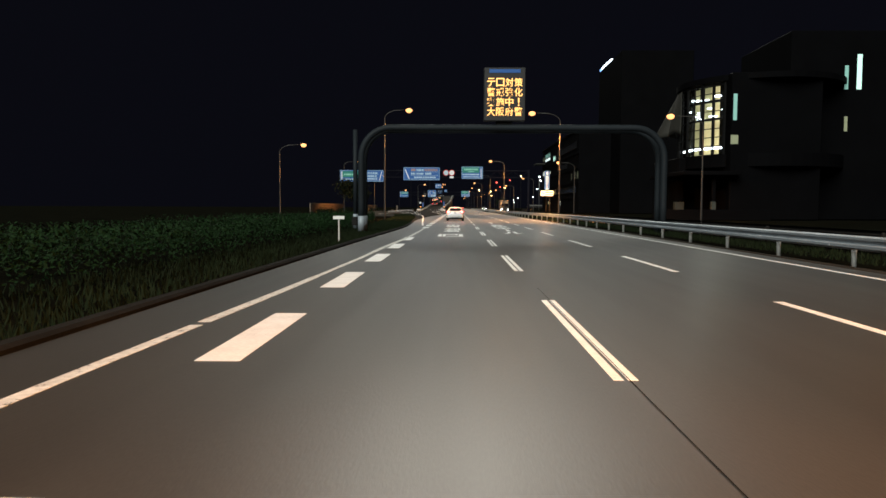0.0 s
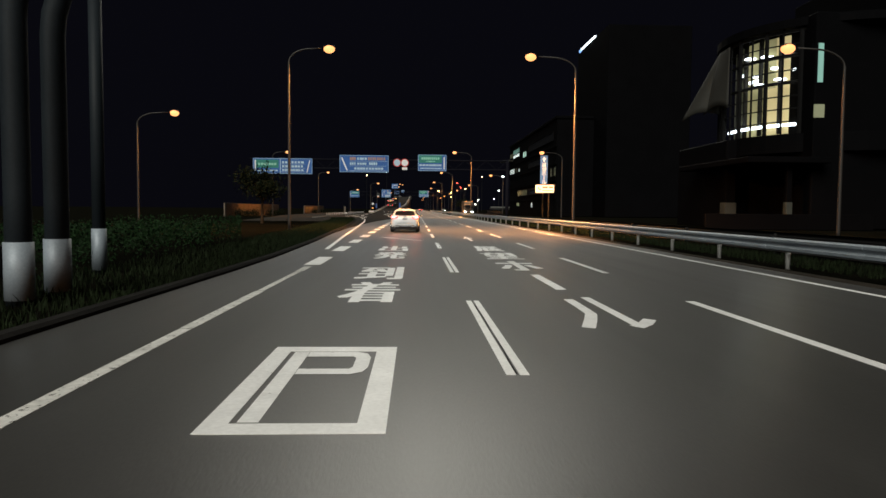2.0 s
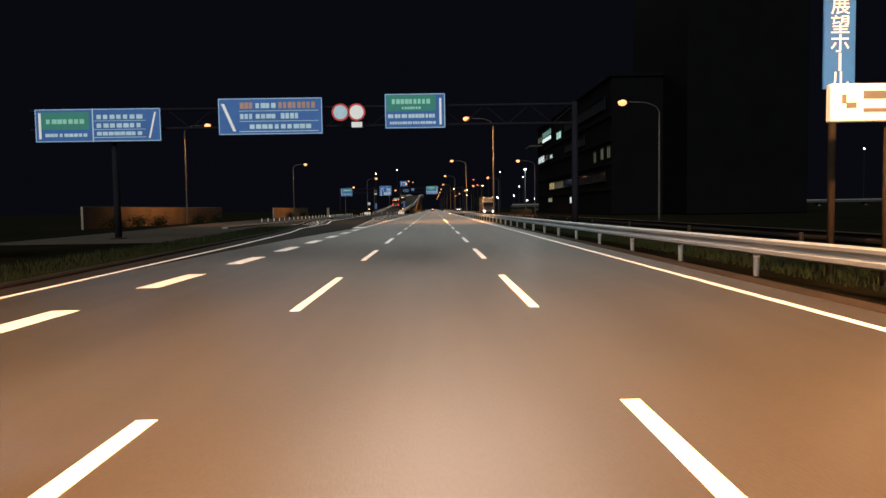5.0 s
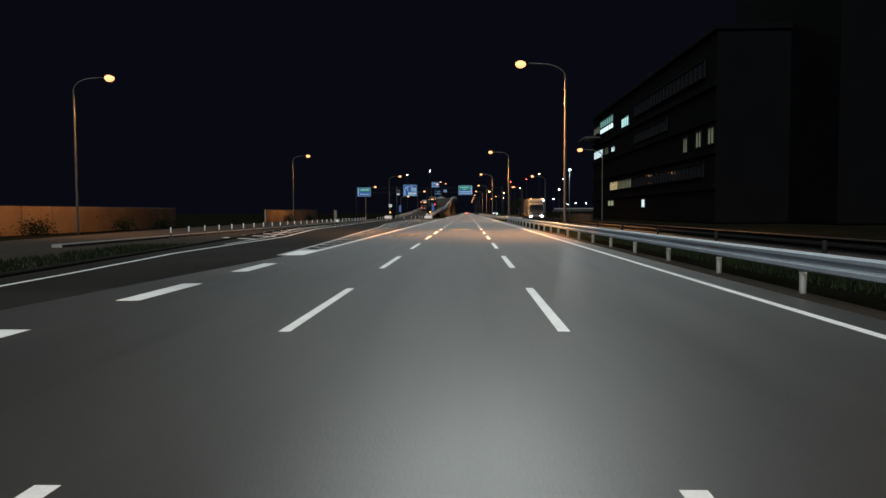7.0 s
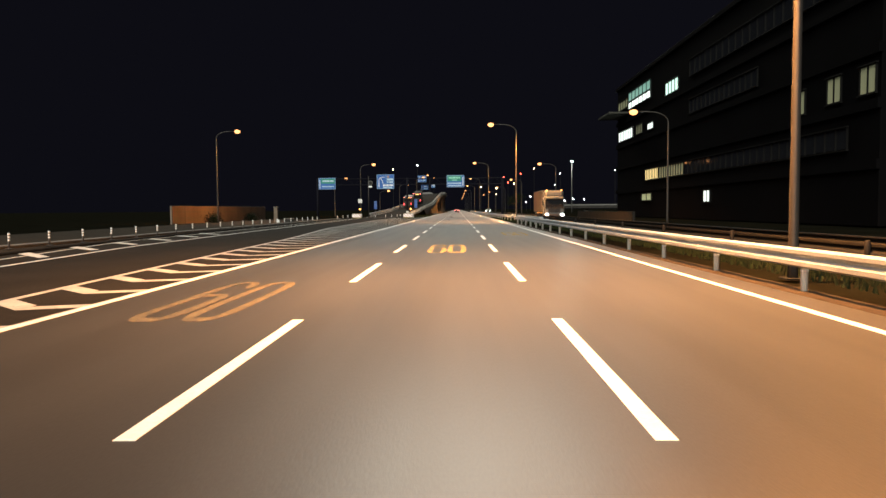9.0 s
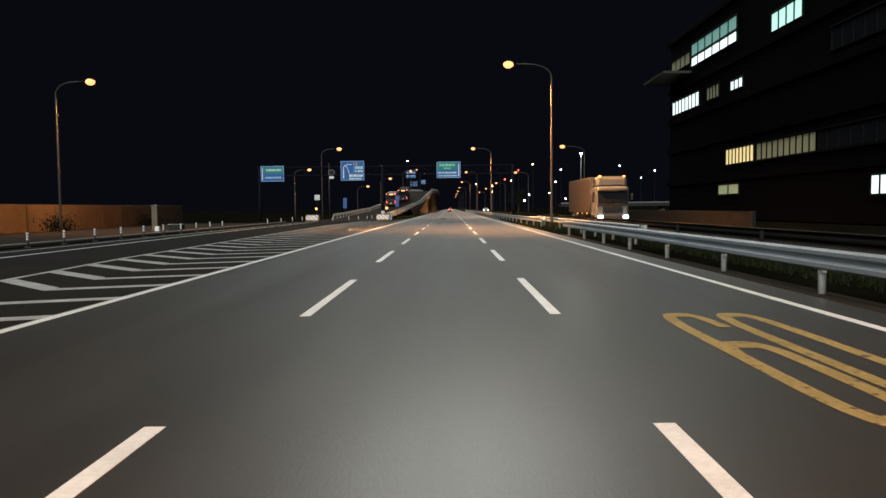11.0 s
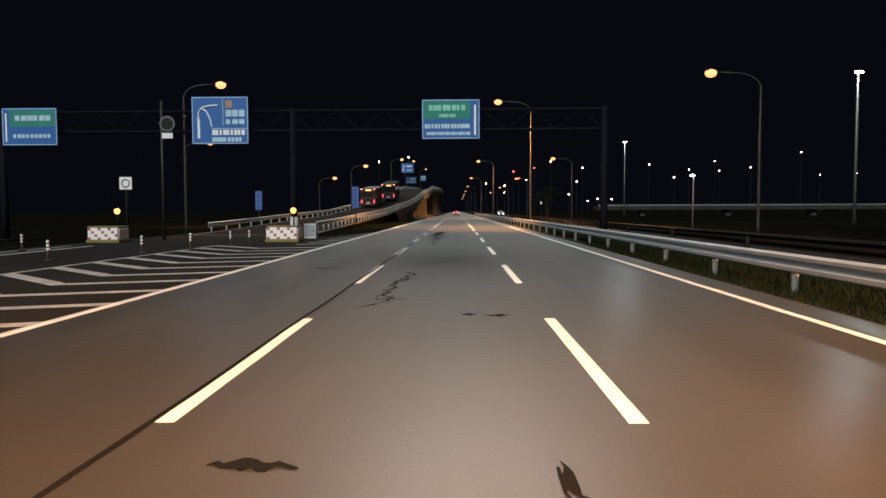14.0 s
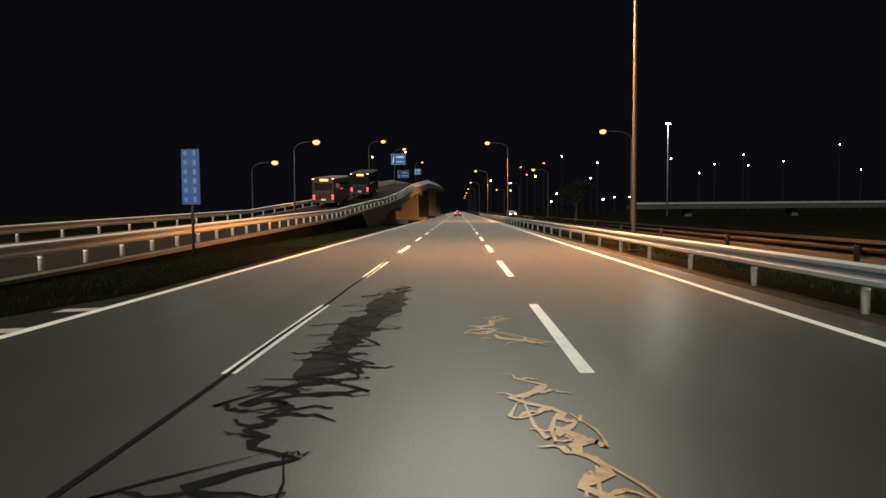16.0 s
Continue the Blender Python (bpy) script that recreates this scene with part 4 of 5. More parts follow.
part("bracket", boxed((0.16, 0.05, 6.35), (0.32, 0.05, 0.08)), GALV_DARK, rp)
for x, y, z0, z1 in ((-8.54, 291.9, 1.85, 3.72), (-17.29, 292.5, 1.68, 3.38)):
    bb = thing("board_sign", (x, y, 0), "tall narrow blue board with pale lettering", "road sign", "blue boards")
    part("post", tubed([(0.0, 0.08, -0.1), (0.0, 0.08, z1 - 0.1)], 0.05, 8), POLE, bb, smooth=True)
    part("panel", boxed((0, 0, (z0 + z1) / 2), (0.62, 0.05, z1 - z0), 0.01), BOARD_BLUE, bb)
    n = 6
    for k in range(n):
        part("lettering", boxed((0, -0.03, z0 + (k + 0.55) * (z1 - z0) / n), (0.12, 0.01, (z1 - z0) / n * 0.45)), BOARD_PALE, bb).location.x = -0.17
        part("lettering", boxed((0.14, -0.03, z0 + (k + 0.55) * (z1 - z0) / n), (0.10, 0.01, (z1 - z0) / n * 0.6)), BOARD_PALE, bb)

flex = thing("flexible_post", (-17.7, 149, 0), "short white lane post with reflective bands", "bollard", "lane posts")
part("base", boxed((0, 0, 0.03), (0.22, 0.22, 0.06), 0.02), BLACK, flex)
part("shaft", tubed([(0, 0, 0.03), (0, 0, 0.66), (0, 0, 0.7)], [0.045, 0.04, 0.02], 10), GREY_BACK, flex, smooth=True)
for z in (0.38, 0.5, 0.62):
    part("band", tubed([(0, 0, z - 0.04), (0, 0, z + 0.04)], 0.047, 10), SIGN_WHITE, flex, "white reflective band", True)
for k in range(1, 30):
    copy_thing(flex, pose(-17.7 + 0.01 * k, 149 + 2.78 * k, 0))
for x, y in ((-12.6, 252), (-11.4, 256), (-10.7, 259), (-10.0, 262), (-9.6, 263.6), (-16.6, 240), (-16.8, 246), (-17.0, 252), (-17.2, 258)):
    copy_thing(flex, pose(x, y, 0))
for k in range(10):
    y = 146 + 4.3 * k
    xl = along(SOLID_LEFT, y) - 0.6
    bm = bmesh.new()
    bm.faces.new([bm.verts.new(p) for p in ((xl, y, 0.004), (xl - 3.2, y + 3.4, 0.004), (xl - 3.2, y + 4.2, 0.004), (xl, y + 0.6, 0.004))])
    part("hatch_stripe", bm, PAINT_OLD, road)
line("edge_line", [(140, -11.2), (150, -11.9), (175, -16.3), (262, -17.4)], 140, 262, 0.12, PAINT_OLD, 4)

# ---- joints and cracks in the asphalt ----
def tar_ribbon(bm, pts, widths, z):
    """A flat ribbon of tar through (x, y) pts, its width across its own course."""
    prev = None
    for k, (x, y) in enumerate(pts):
        d = Vector(pts[min(k + 1, len(pts) - 1)]) - Vector(pts[max(k - 1, 0)])
        d = d.normalized() if d.length > 1e-6 else Vector((0, 1))
        ox, oy = -d.y * widths[k], d.x * widths[k]
        row = (bm.verts.new((x - ox, y - oy, z)), bm.verts.new((x + ox, y + oy, z)))
        if prev:
            bm.faces.new((prev[0], prev[1], row[1], row[0]))
        prev = row


def crack(name, x0, x1, y0, y1, w, seed, material, wander=0.12, branches=8, reach=0.5):
    """A wandering seam of tar with ragged side branches, some of which loop back."""
    r = random.Random(seed)
    bm = bmesh.new()
    n = max(8, int((y1 - y0) / 0.11))
    off, main = 0.0, []
    for k in range(n + 1):
        off = 0.78 * off + r.gauss(0, wander * 0.6)
        main.append((x0 + (x1 - x0) * k / n + off, y0 + (y1 - y0) * k / n + r.uniform(-0.03, 0.03)))
    tar_ribbon(bm, main, [w * r.uniform(0.35, 1.3) * min(1, 0.2 + k / 5, 0.15 + (n - k) / 5) for k in range(n + 1)], 0.0062)
    for b in range(branches):
        k = r.randrange(1, n)
        side, m = r.choice((-1, 1)), r.randint(5, 9)
        px_, py_ = main[k]
        length = reach * r.uniform(0.25, 1.0)
        pts = [(px_, py_)]
        for j in range(m):
            px_ += side * length / m * r.uniform(0.6, 1.4)
            py_ += r.gauss(0.0, 0.05)
            pts.append((px_, py_))
        if b % 3 == 0 and k + 6 < n:
            ex, ey = main[k + 6]
            pts += [(px_ + (ex - px_) * q + side * 0.05, py_ + (ey - py_) * q) for q in (0.35, 0.7, 1.0)]
        tar_ribbon(bm, pts, [w * r.uniform(0.3, 0.9) * (1 - 0.8 * j / len(pts)) for j in range(len(pts))], 0.0063 + 0.00008 * b)
    part(name, bm, material, road)


def stain(x, y, rx, ry, seed, material, z=0.0055):
    """An irregular dark blotch on the asphalt."""
    r = random.Random(seed)
    bm = bmesh.new()
    n = 30
    bm.faces.new([bm.verts.new((x + rx * math.cos(a) * q, y + ry * math.sin(a) * q, z)) for a, q in [(k * math.tau / n, r.uniform(0.72, 1.1)) for k in range(n)]])
    part("tar_stain", bm, material, road)


part("seam", ribbon([(-1.86 + 0.11 * min(1, max(0, (k - 12) / 20)) + 0.012 * math.sin(k), 222 + k, 0) for k in range(70)], -0.028, 0.028, 0.0068), SEALANT, road)
part("seam", ribbon([(-1.72, -8 + 1.4 * k, 0) for k in range(15)], -0.004, 0.004, 0.0068), SEALANT, road)
STAIN = surface("tar_stained_asphalt", (0.018, 0.014, 0.011), 0.75, var=0.5, fine=9, coarse=1.5, bump=0.2, spec=0.15)
crack("crack", -0.82, -0.80, 241.8, 247.8, 0.04, 3, SEALANT, 0.10, 9, 0.35)
crack("crack", -1.22, -0.8, 241.1, 241.9, 0.035, 4, SEALANT, 0.03, 1, 0.2)
crack("crack", -0.70, -0.62, 262.6, 266.4, 0.03, 15, SEALANT, 0.10, 9, 0.3)
crack("crack", -0.78, -0.66, 266.2, 269.6, 0.04, 16, SEALANT, 0.13, 10, 0.5)
crack("crack", -0.68, -0.95, 268.6, 274.2, 0.05, 5, SEALANT, 0.14, 26, 0.55)
crack("crack", -0.98, -0.85, 273.6, 277.2, 0.07, 6, SEALANT, 0.22, 30, 0.6)
crack("crack", -0.85, -0.62, 277.0, 283.0, 0.06, 7, SEALANT, 0.20, 22, 0.5)
for k, (x, y, rx, ry) in enumerate(((-0.92, 275.6, 0.24, 1.1), (-0.88, 277.6, 0.30, 1.5), (-0.72, 280.0, 0.34, 1.9))):
    stain(x, y, rx, ry, 60 + k, STAIN, 0.0052 + 0.0002 * k)
# Tar seams that carry the lamp's glint in their colour.
crack("tar_patch", 1.12, 1.1, 266.9, 267.5, 0.04, 18, GLINT_TAR, 0.08, 4, 0.3)
crack("tar_patch", 1.22, 1.08, 271.6, 275.0, 0.05, 8, GLINT_TAR, 0.14, 20, 0.34)
crack("tar_patch", 1.16, 0.98, 276.4, 278.7, 0.05, 9, GLINT_TAR, 0.2, 16, 0.4)
for y in (25.0, 35.0, 45.0):
    part("seam", ribbon([(-1.752 + 0.008 * math.sin(1.7 * k + y), y + 0.5 * k, 0) for k in range(10)], -0.006, 0.006, 0.0068), SEALANT, road)
rw = random.Random(77)
for k in range(9):
    bm = bmesh.new()
    cx, cy, n = -1.75 + rw.uniform(-0.05, 0.05), rw.uniform(55.1, 58.8), 7
    bm.faces.new([bm.verts.new((cx + rw.uniform(0.006, 0.02) * math.cos(a), cy + rw.uniform(0.04, 0.14) * math.sin(a), 0.0058)) for a in [j * math.tau / n for j in range(n)]])
    part("paint_chip", bm, ASPHALT_DIM, road)
crack("crack", 1.17, 1.10, 233.4, 234.2, 0.045, 10, SEALANT, 0.05, 2, 0.15)
for x0, x1, y in ((-3.1, -2.05, 226.75), (-1.1, -0.42, 227.95), (-4.9, -2.2, 226.95), (-0.95, -0.8, 231), (-3.6, -2.6, 249), (-1.12, -0.54, 234.1), (-1.32, -0.52, 232.96), (0.48, 1.75, 232.9), (0.48, 0.72, 240.4), (0.8, 1.25, 240.3)):
    bm = bmesh.new()
    r = random.Random(y)
    prev = None
    for k in range(13):
        x = x0 + (x1 - x0) * k / 12
        c, h = y + r.uniform(-0.06, 0.06), r.uniform(0.06, 0.15) * (1 - abs(k - 6) / 7)
        row = (bm.verts.new((x, c - h, 0.0062)), bm.verts.new((x, c + h, 0.0062)))
        if prev:
            bm.faces.new((prev[0], row[0], row[1], prev[1]))
        prev = row
    part("crack", bm, SEALANT, road)


# ---- buildings ----
def window_band(root, x, y0, y1, z0, z1, material, n, sill=True):
    """Panes set in a frame on a wall that faces the road (minus x)."""
    win = part("window", boxed((x + 0.14, (y0 + y1) / 2, (z0 + z1) / 2), (0.1, y1 - y0, z1 - z0)), MULLION, root)
    wv = (y1 - y0) / n
    for k in range(n):
        part("pane", boxed((x + 0.06, y0 + (k + 0.5) * wv, (z0 + z1) / 2), (0.05, wv - 0.14, z1 - z0 - 0.16)), material, win)
    bm = bmesh.new()
    for zz in (z0 - 0.05, z1 + 0.05):
        box(bm, (x - 0.04, (y0 + y1) / 2, zz), (0.2, y1 - y0 + 0.3, 0.1))
    for k in range(n + 1):
        box(bm, (x + 0.0, y0 + k * wv, (z0 + z1) / 2), (0.1, 0.07, z1 - z0 - 0.01))
    part("window_frame", bm, MULLION, win)
    return win


def build_office():
    o = (29.6, 190, 0)
    root = thing("office_building", o, "dark multi-storey office with a few lit windows", "building", "buildings")
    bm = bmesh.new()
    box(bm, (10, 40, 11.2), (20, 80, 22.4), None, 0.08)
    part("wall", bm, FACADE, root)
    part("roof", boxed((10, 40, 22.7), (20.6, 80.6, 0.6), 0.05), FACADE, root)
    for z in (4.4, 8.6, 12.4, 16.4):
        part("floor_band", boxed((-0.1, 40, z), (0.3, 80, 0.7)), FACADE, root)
    part("canopy", boxed((-1.6, 76, 17.6), (3.6, 9, 0.35), 0.05), SHELL, root)
    for y0, y1, z0, z1, mat, n in ((58, 71.5, 18.1, 19.2, WIN_WHITE, 6), (58, 71.5, 19.35, 20.8, WIN_TEAL, 6), (72, 79, 18.7, 20.2, WIN_DIM, 4), (44.6, 50.3, 17.0, 18.7, WIN_COOL, 4), (68.7, 78.6, 13.2, 14.9, WIN_WHITE, 8), (62.6, 66.2, 13.3, 14.8, WIN_DIM, 4), (56.4, 59.5, 13.3, 14.3, WIN_WHITE, 3), (53.6, 60.5, 5.7, 7.35, WIN_WARM, 8), (42, 53, 5.7, 7.35, WIN_DIM, 10), (57, 62.5, 2.6, 3.7, WIN_OLIVE, 2), (32.5, 34.6, 2.1, 3.5, WIN_WHITE, 2), (10.5, 12.2, 9.2, 11.2, WIN_DIM, 2), (5, 7, 9.4, 11.4, WIN_DIM, 2), (0.5, 2.5, 9.4, 11.4, WIN_DIM, 2), (20, 40, 13.2, 14.9, DARK_GLASS, 14), (4, 40, 17.8, 19.8, DARK_GLASS, 20), (4, 42, 5.7, 7.35, DARK_GLASS, 24)):
        window_band(root, -0.12, y0, y1, z0, z1, mat, n)
    return root


build_office()


def build_hall():
    o = (37.25, 95.75, 0)
    root = thing("hall_building", o, "dark hall with a lit curved glass front", "building", "buildings")
    R, z0, z1 = 10.0, 8.4, 17.3
    # inner floors and back wall lit by hall lights
    a0, a1, n = radians(138), radians(234), 22
    ring = [(R * 0.86 * math.cos(a0 + (a1 - a0) * k / n), R * 0.86 * math.sin(a0 + (a1 - a0) * k / n)) for k in range(n + 1)]
    bays = [WIN_UNLIT, WIN_UNLIT, WIN_UNLIT, WIN_UNLIT, WIN_UNLIT, WIN_HALL_DIM, WIN_HALL_DIM, WIN_HALL, WIN_HALL, WIN_HALL, WIN_HALL]
    for k, bay in enumerate(bays):
        for za, zb, lit in ((z0, 12.6, bay), (12.6, z1 - 0.3, WIN_HALL_DIM if k % 3 == 1 and bay is WIN_HALL else bay)):
            bm = bmesh.new()
            for p, q in zip(ring[2 * k:2 * k + 2], ring[2 * k + 1:2 * k + 3]):
                bm.faces.new([bm.verts.new(v) for v in ((*p, za), (*q, za), (*q, zb), (*p, zb))])
            part("lit_interior", bm, lit, root, "pale yellow interior seen through glass", True)
    for k in (9, 11, 14, 17, 20):
        x, y = ring[k]
        part("inner_column", tubed([(x * 1.04, y * 1.04, z0), (x * 1.04, y * 1.04, z1)], 0.22, 8), SHELL, root, smooth=True)
    for k in (10, 13, 16, 19):
        x, y = ring[k]
        part("inner_lamp", boxed((x * 1.03, y * 1.03, 14.3 - 0.4 * (k % 2)), (0.5, 0.5, 0.2), 0.05), STRIP_WHITE, root)
    glassy = [(R * math.cos(a0 + (a1 - a0) * k / n), R * math.sin(a0 + (a1 - a0) * k / n)) for k in range(n + 1)]
    for k in range(0, n + 1, 2):
        x, y = glassy[k]
        part("mullion", tubed([(x, y, z0 - 0.3), (x, y, z1)], 0.2 if k % 4 == 0 else 0.1, 6), MULLION, root)
    for z in (9.3, 10.4, 11.5, 12.6, 13.7, 14.8, 15.9, 17.0):
        part("transom", tubed([(x, y, z) for x, y in glassy], 0.06 if z < 16.5 else 0.16, 5), MULLION, root)
    part("soffit_light", tubed([(x * 0.93, y * 0.93, 9.1) for x, y in glassy[7:]], 0.14, 6), STRIP_WHITE, root, "bright white strip light")
    part("soffit_light", tubed([(x * 0.9, y * 0.9, 13.4) for x, y in glassy[12:15]], 0.16, 6), STRIP_WHITE, root, "bright white strip light")
    bm = bmesh.new()
    bmesh.ops.create_cone(bm, cap_ends=True, segments=48, radius1=R + 0.4, radius2=R + 0.4, depth=0.7)
    bmesh.ops.translate(bm, vec=(0, 0, z1 + 0.3), verts=bm.verts)
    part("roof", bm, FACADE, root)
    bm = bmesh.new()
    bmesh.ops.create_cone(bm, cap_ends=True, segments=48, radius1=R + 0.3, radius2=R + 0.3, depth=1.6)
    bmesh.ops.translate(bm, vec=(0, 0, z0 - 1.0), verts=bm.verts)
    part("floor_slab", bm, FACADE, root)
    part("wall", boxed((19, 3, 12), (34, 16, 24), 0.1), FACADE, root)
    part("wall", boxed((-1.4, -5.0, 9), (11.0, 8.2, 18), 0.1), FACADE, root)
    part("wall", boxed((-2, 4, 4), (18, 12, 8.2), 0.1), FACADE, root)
    # pale sails hung outside the unlit bays, flared at the hem
    for tip, hem_a, top_a, hem, bulge in (((-12.9, 4.6, 10.5), 168, 160, 11.0, 0.5), ((-11.2, 3.2, 11.0), 182, 168, 11.3, 0.3)):
        bm = bmesh.new()
        rows = []
        for j in range(11):
            u = j / 10
            e = 1 - (1 - u) ** 1.25
            ra, la = radians(hem_a), radians(top_a)
            right = Vector(((R + 0.3) * math.cos(ra), (R + 0.3) * math.sin(ra), hem + (z1 - 0.3 - hem) * u))
            peak = Vector(((R + 0.3) * math.cos(la), (R + 0.3) * math.sin(la), z1 - 0.3))
            left = Vector(tip) * (1 - e) + peak * e
            row = []
            for k in range(11):
                t = k / 10
                p = left * (1 - t) + right * t
                p += Vector((-0.6, -0.8, 0)) * bulge * math.sin(math.pi * t) * (1 - u) + Vector((0, 0, 0.5 * math.sin(math.pi * t) * (1 - u)))
                row.append(bm.verts.new(p))
            rows.append(row)
        for p, q in zip(rows, rows[1:]):
            for k in range(10):
                bm.faces.new((p[k], p[k + 1], q[k + 1], q[k]))
        r_ = bmesh.ops.extrude_face_region(bm, geom=bm.faces[:])
        bmesh.ops.translate(bm, vec=(0.1, 0.08, 0), verts=[v for v in r_["geom"] if isinstance(v, bmesh.types.BMVert)])
        part("sail", bm, SHELL, root, "pale curved cladding sail", True)
    for z, r_in in ((12.75, 0.95), (15.1, 0.93)):
        part("gallery_edge", tubed([(x * r_in, y * r_in, z) for x, y in glassy[8:]], 0.16, 6), MULLION, root, "dark inner gallery edge")
    for k, z in ((12, 15.6), (15, 15.4), (18, 15.7), (14, 13.0), (17, 13.2)):
        x, y = glassy[k]
        part("pendant_lamp", boxed((x * 0.9, y * 0.9, z), (0.9, 0.6, 0.16), 0.04), STRIP_WHITE, root, "lit pendant lamp")
    part("front_wall", boxed((-9.5, -10.6, 0.62), (14, 0.4, 1.3), 0.04), FACADE, root, "low dark wall before the entrance")
    for x, y, w_ in ((-11.2, -3.1, 1.1), (-8.9, -9.2, 0.55)):
        c = part("column", boxed((x, y, 2.7), (w_ * 0.8, w_ * 0.8, 5.6), 0.04), FACADE, root)
        part("plinth", boxed((x, y, 1.1), (w_, w_, 2.3), 0.05), PLINTH, c)
    part("canopy", boxed((-9.5, -3, 5.7), (7, 15, 0.5), 0.05), FACADE, root)
    for x, y, za, zb, w, mat in ((-6.5, -9.13, 12.2, 15.4, 0.45, WIN_TEAL), (-6.5, -9.13, 9.3, 10.4, 0.9, WIN_DIM), (10.6, -5.05, 16.6, 21.0, 0.6, WIN_COOL), (9.0, -5.05, 16.6, 19.6, 0.45, WIN_TEAL), (9.1, -5.05, 11.3, 13.2, 0.4, WIN_DIM), (16.4, -5.05, 20.6, 22.4, 0.6, WIN_COOL)):
        part("window", boxed((x, y, (za + zb) / 2), (w, 0.06, zb - za)), mat, root, "narrow lit window")
    return root


build_hall()
tw = thing("tower_building", (38.05, 180, 0), "dark tower with a white light strip on its roof edge", "building", "buildings")
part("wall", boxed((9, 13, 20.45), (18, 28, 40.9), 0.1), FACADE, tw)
part("light_strip", boxed((-0.05, 16.6, 41.05), (0.35, 13.0, 0.35)), STRIP_WHITE, tw, "white roof-edge light strip")
part("strip_end", boxed((-0.05, 24.2, 40.9), (0.35, 2.2, 0.6)), glow("blue_strip_light", (0.25, 0.5, 1.0), 1.5), tw, "blue end of the light strip")
lw = thing("boundary_wall", (21.2, 224, 0), "low grey wall beyond the oncoming lanes", "wall")
part("wall", boxed((0, 19, 0.5), (0.3, 38, 1.1), 0.03), VERGE_KERB, lw)
for y0, y1 in ((142, 188), (222, 262)):
    w_ = thing("boundary_wall", (-33, y0, 0), "tan concrete wall lit by orange street light", "wall", "left walls")
    for k in range(int((y1 - y0) / 4)):
        part("panel", boxed((0, 2 + 4 * k, 1.05), (0.22, 3.94, 2.2), 0.02), TAN_WALL, w_)
pillar = thing("gate_pillar", (-22.75, 230, 0), "tan concrete gate pillar lit by orange street light", "pillar")
part("shaft", boxed((0, 0, 0.9), (0.45, 0.45, 1.96), 0.02), TAN_WALL, pillar)
part("cap", boxed((0, 0, 1.93), (0.56, 0.56, 0.1), 0.02), CONCRETE, pillar)
planter = thing("planter", (-20.9, 229.4, 0), "low dark planter box with a pale rim", "planter")
part("trough", boxed((0, 0, 0.19), (1.1, 0.5, 0.5), 0.03), KERB, planter)
part("rim", boxed((0, 0, 0.47), (1.16, 0.56, 0.07), 0.015), CONCRETE, planter)
marker = thing("marker_block", (-22.3, 229.2, 0), "small white roadside marker block", "marker")
part("body", boxed((0, 0, 0.14), (0.34, 0.22, 0.4), 0.03), SIGN_WHITE, marker)
part("top", boxed((0, 0, 0.35), (0.3, 0.18, 0.04), 0.01), GREY_BACK, marker)
via = thing("viaduct", (45, 432, 0), "distant low viaduct with a pale parapet", "bridge", kind="structure")
part("deck", boxed((90, 0, 2.0), (190, 7, 0.9), 0.05), KERB, via)
part("parapet", boxed((90, -3.4, 2.85), (190, 0.25, 0.5), 0.03), PARAPET, via)
for k in range(8):
    part("pier", boxed((8 + 24 * k, 0, 0.75), (1.4, 3, 1.7), 0.05), CONCRETE, via)

# ---- light masts and far lamps ----
for x, y, h in ((46.2, 424, 20.4), (47.3, 314, 17.8)):
    ms = thing("light_mast", (x, y, 0), "tall white light mast with floodlights", "light mast", "light masts")
    part("pole", tubed([(0, 0, -0.1), (0, 0, h)], [0.2, 0.1], 10), GREY_BACK, ms, smooth=True)
    part("head_frame", boxed((0, 0, h - 0.1), (1.0, 0.4, 0.16), 0.02), GALV_DARK, ms)
    for k in (-1, 0, 1):
        part("floodlight", boxed((0.33 * k, -0.2, h - 0.3), (0.28, 0.3, 0.2), 0.04), WHITE_LAMP, ms, "white floodlight")
    L = new("mast_light", bpy.data.lights.new("mast_light", "POINT"))
    L.data.energy, L.data.color, L.data.shadow_soft_size, L.parent, L.location = 1500, (0.9, 1.0, 0.95), 0.3, ms, (0, -0.9, h - 0.9)
pl_ = thing("path_lamp", (20.4, 290, 0), "slim pale post lamp beyond the oncoming lanes", "lamp")
part("pole", tubed([(0, 0, -0.1), (0, 0, 4.4)], [0.07, 0.05], 8), GREY_BACK, pl_, smooth=True)
part("head", boxed((-0.1, 0, 4.45), (0.36, 0.2, 0.12), 0.04), WHITE_LAMP, pl_, "white lit head")
SMALL_SODIUM = glow("far_sodium", (1.0, 0.66, 0.3), 25)
SMALL_WHITE = glow("far_white", (0.95, 0.98, 1.0), 20)
SMALL_RED = glow("far_red", (1.0, 0.08, 0.05), 14)
heads = {}
for nm, m_ in (("o", SMALL_SODIUM), ("w", SMALL_WHITE), ("r", SMALL_RED)):
    bm = bmesh.new()
    bmesh.ops.create_uvsphere(bm, u_segments=10, v_segments=6, radius=0.34)
    heads[nm] = mesh_from(bm, "head", m_, True)
rr = random.Random(11)
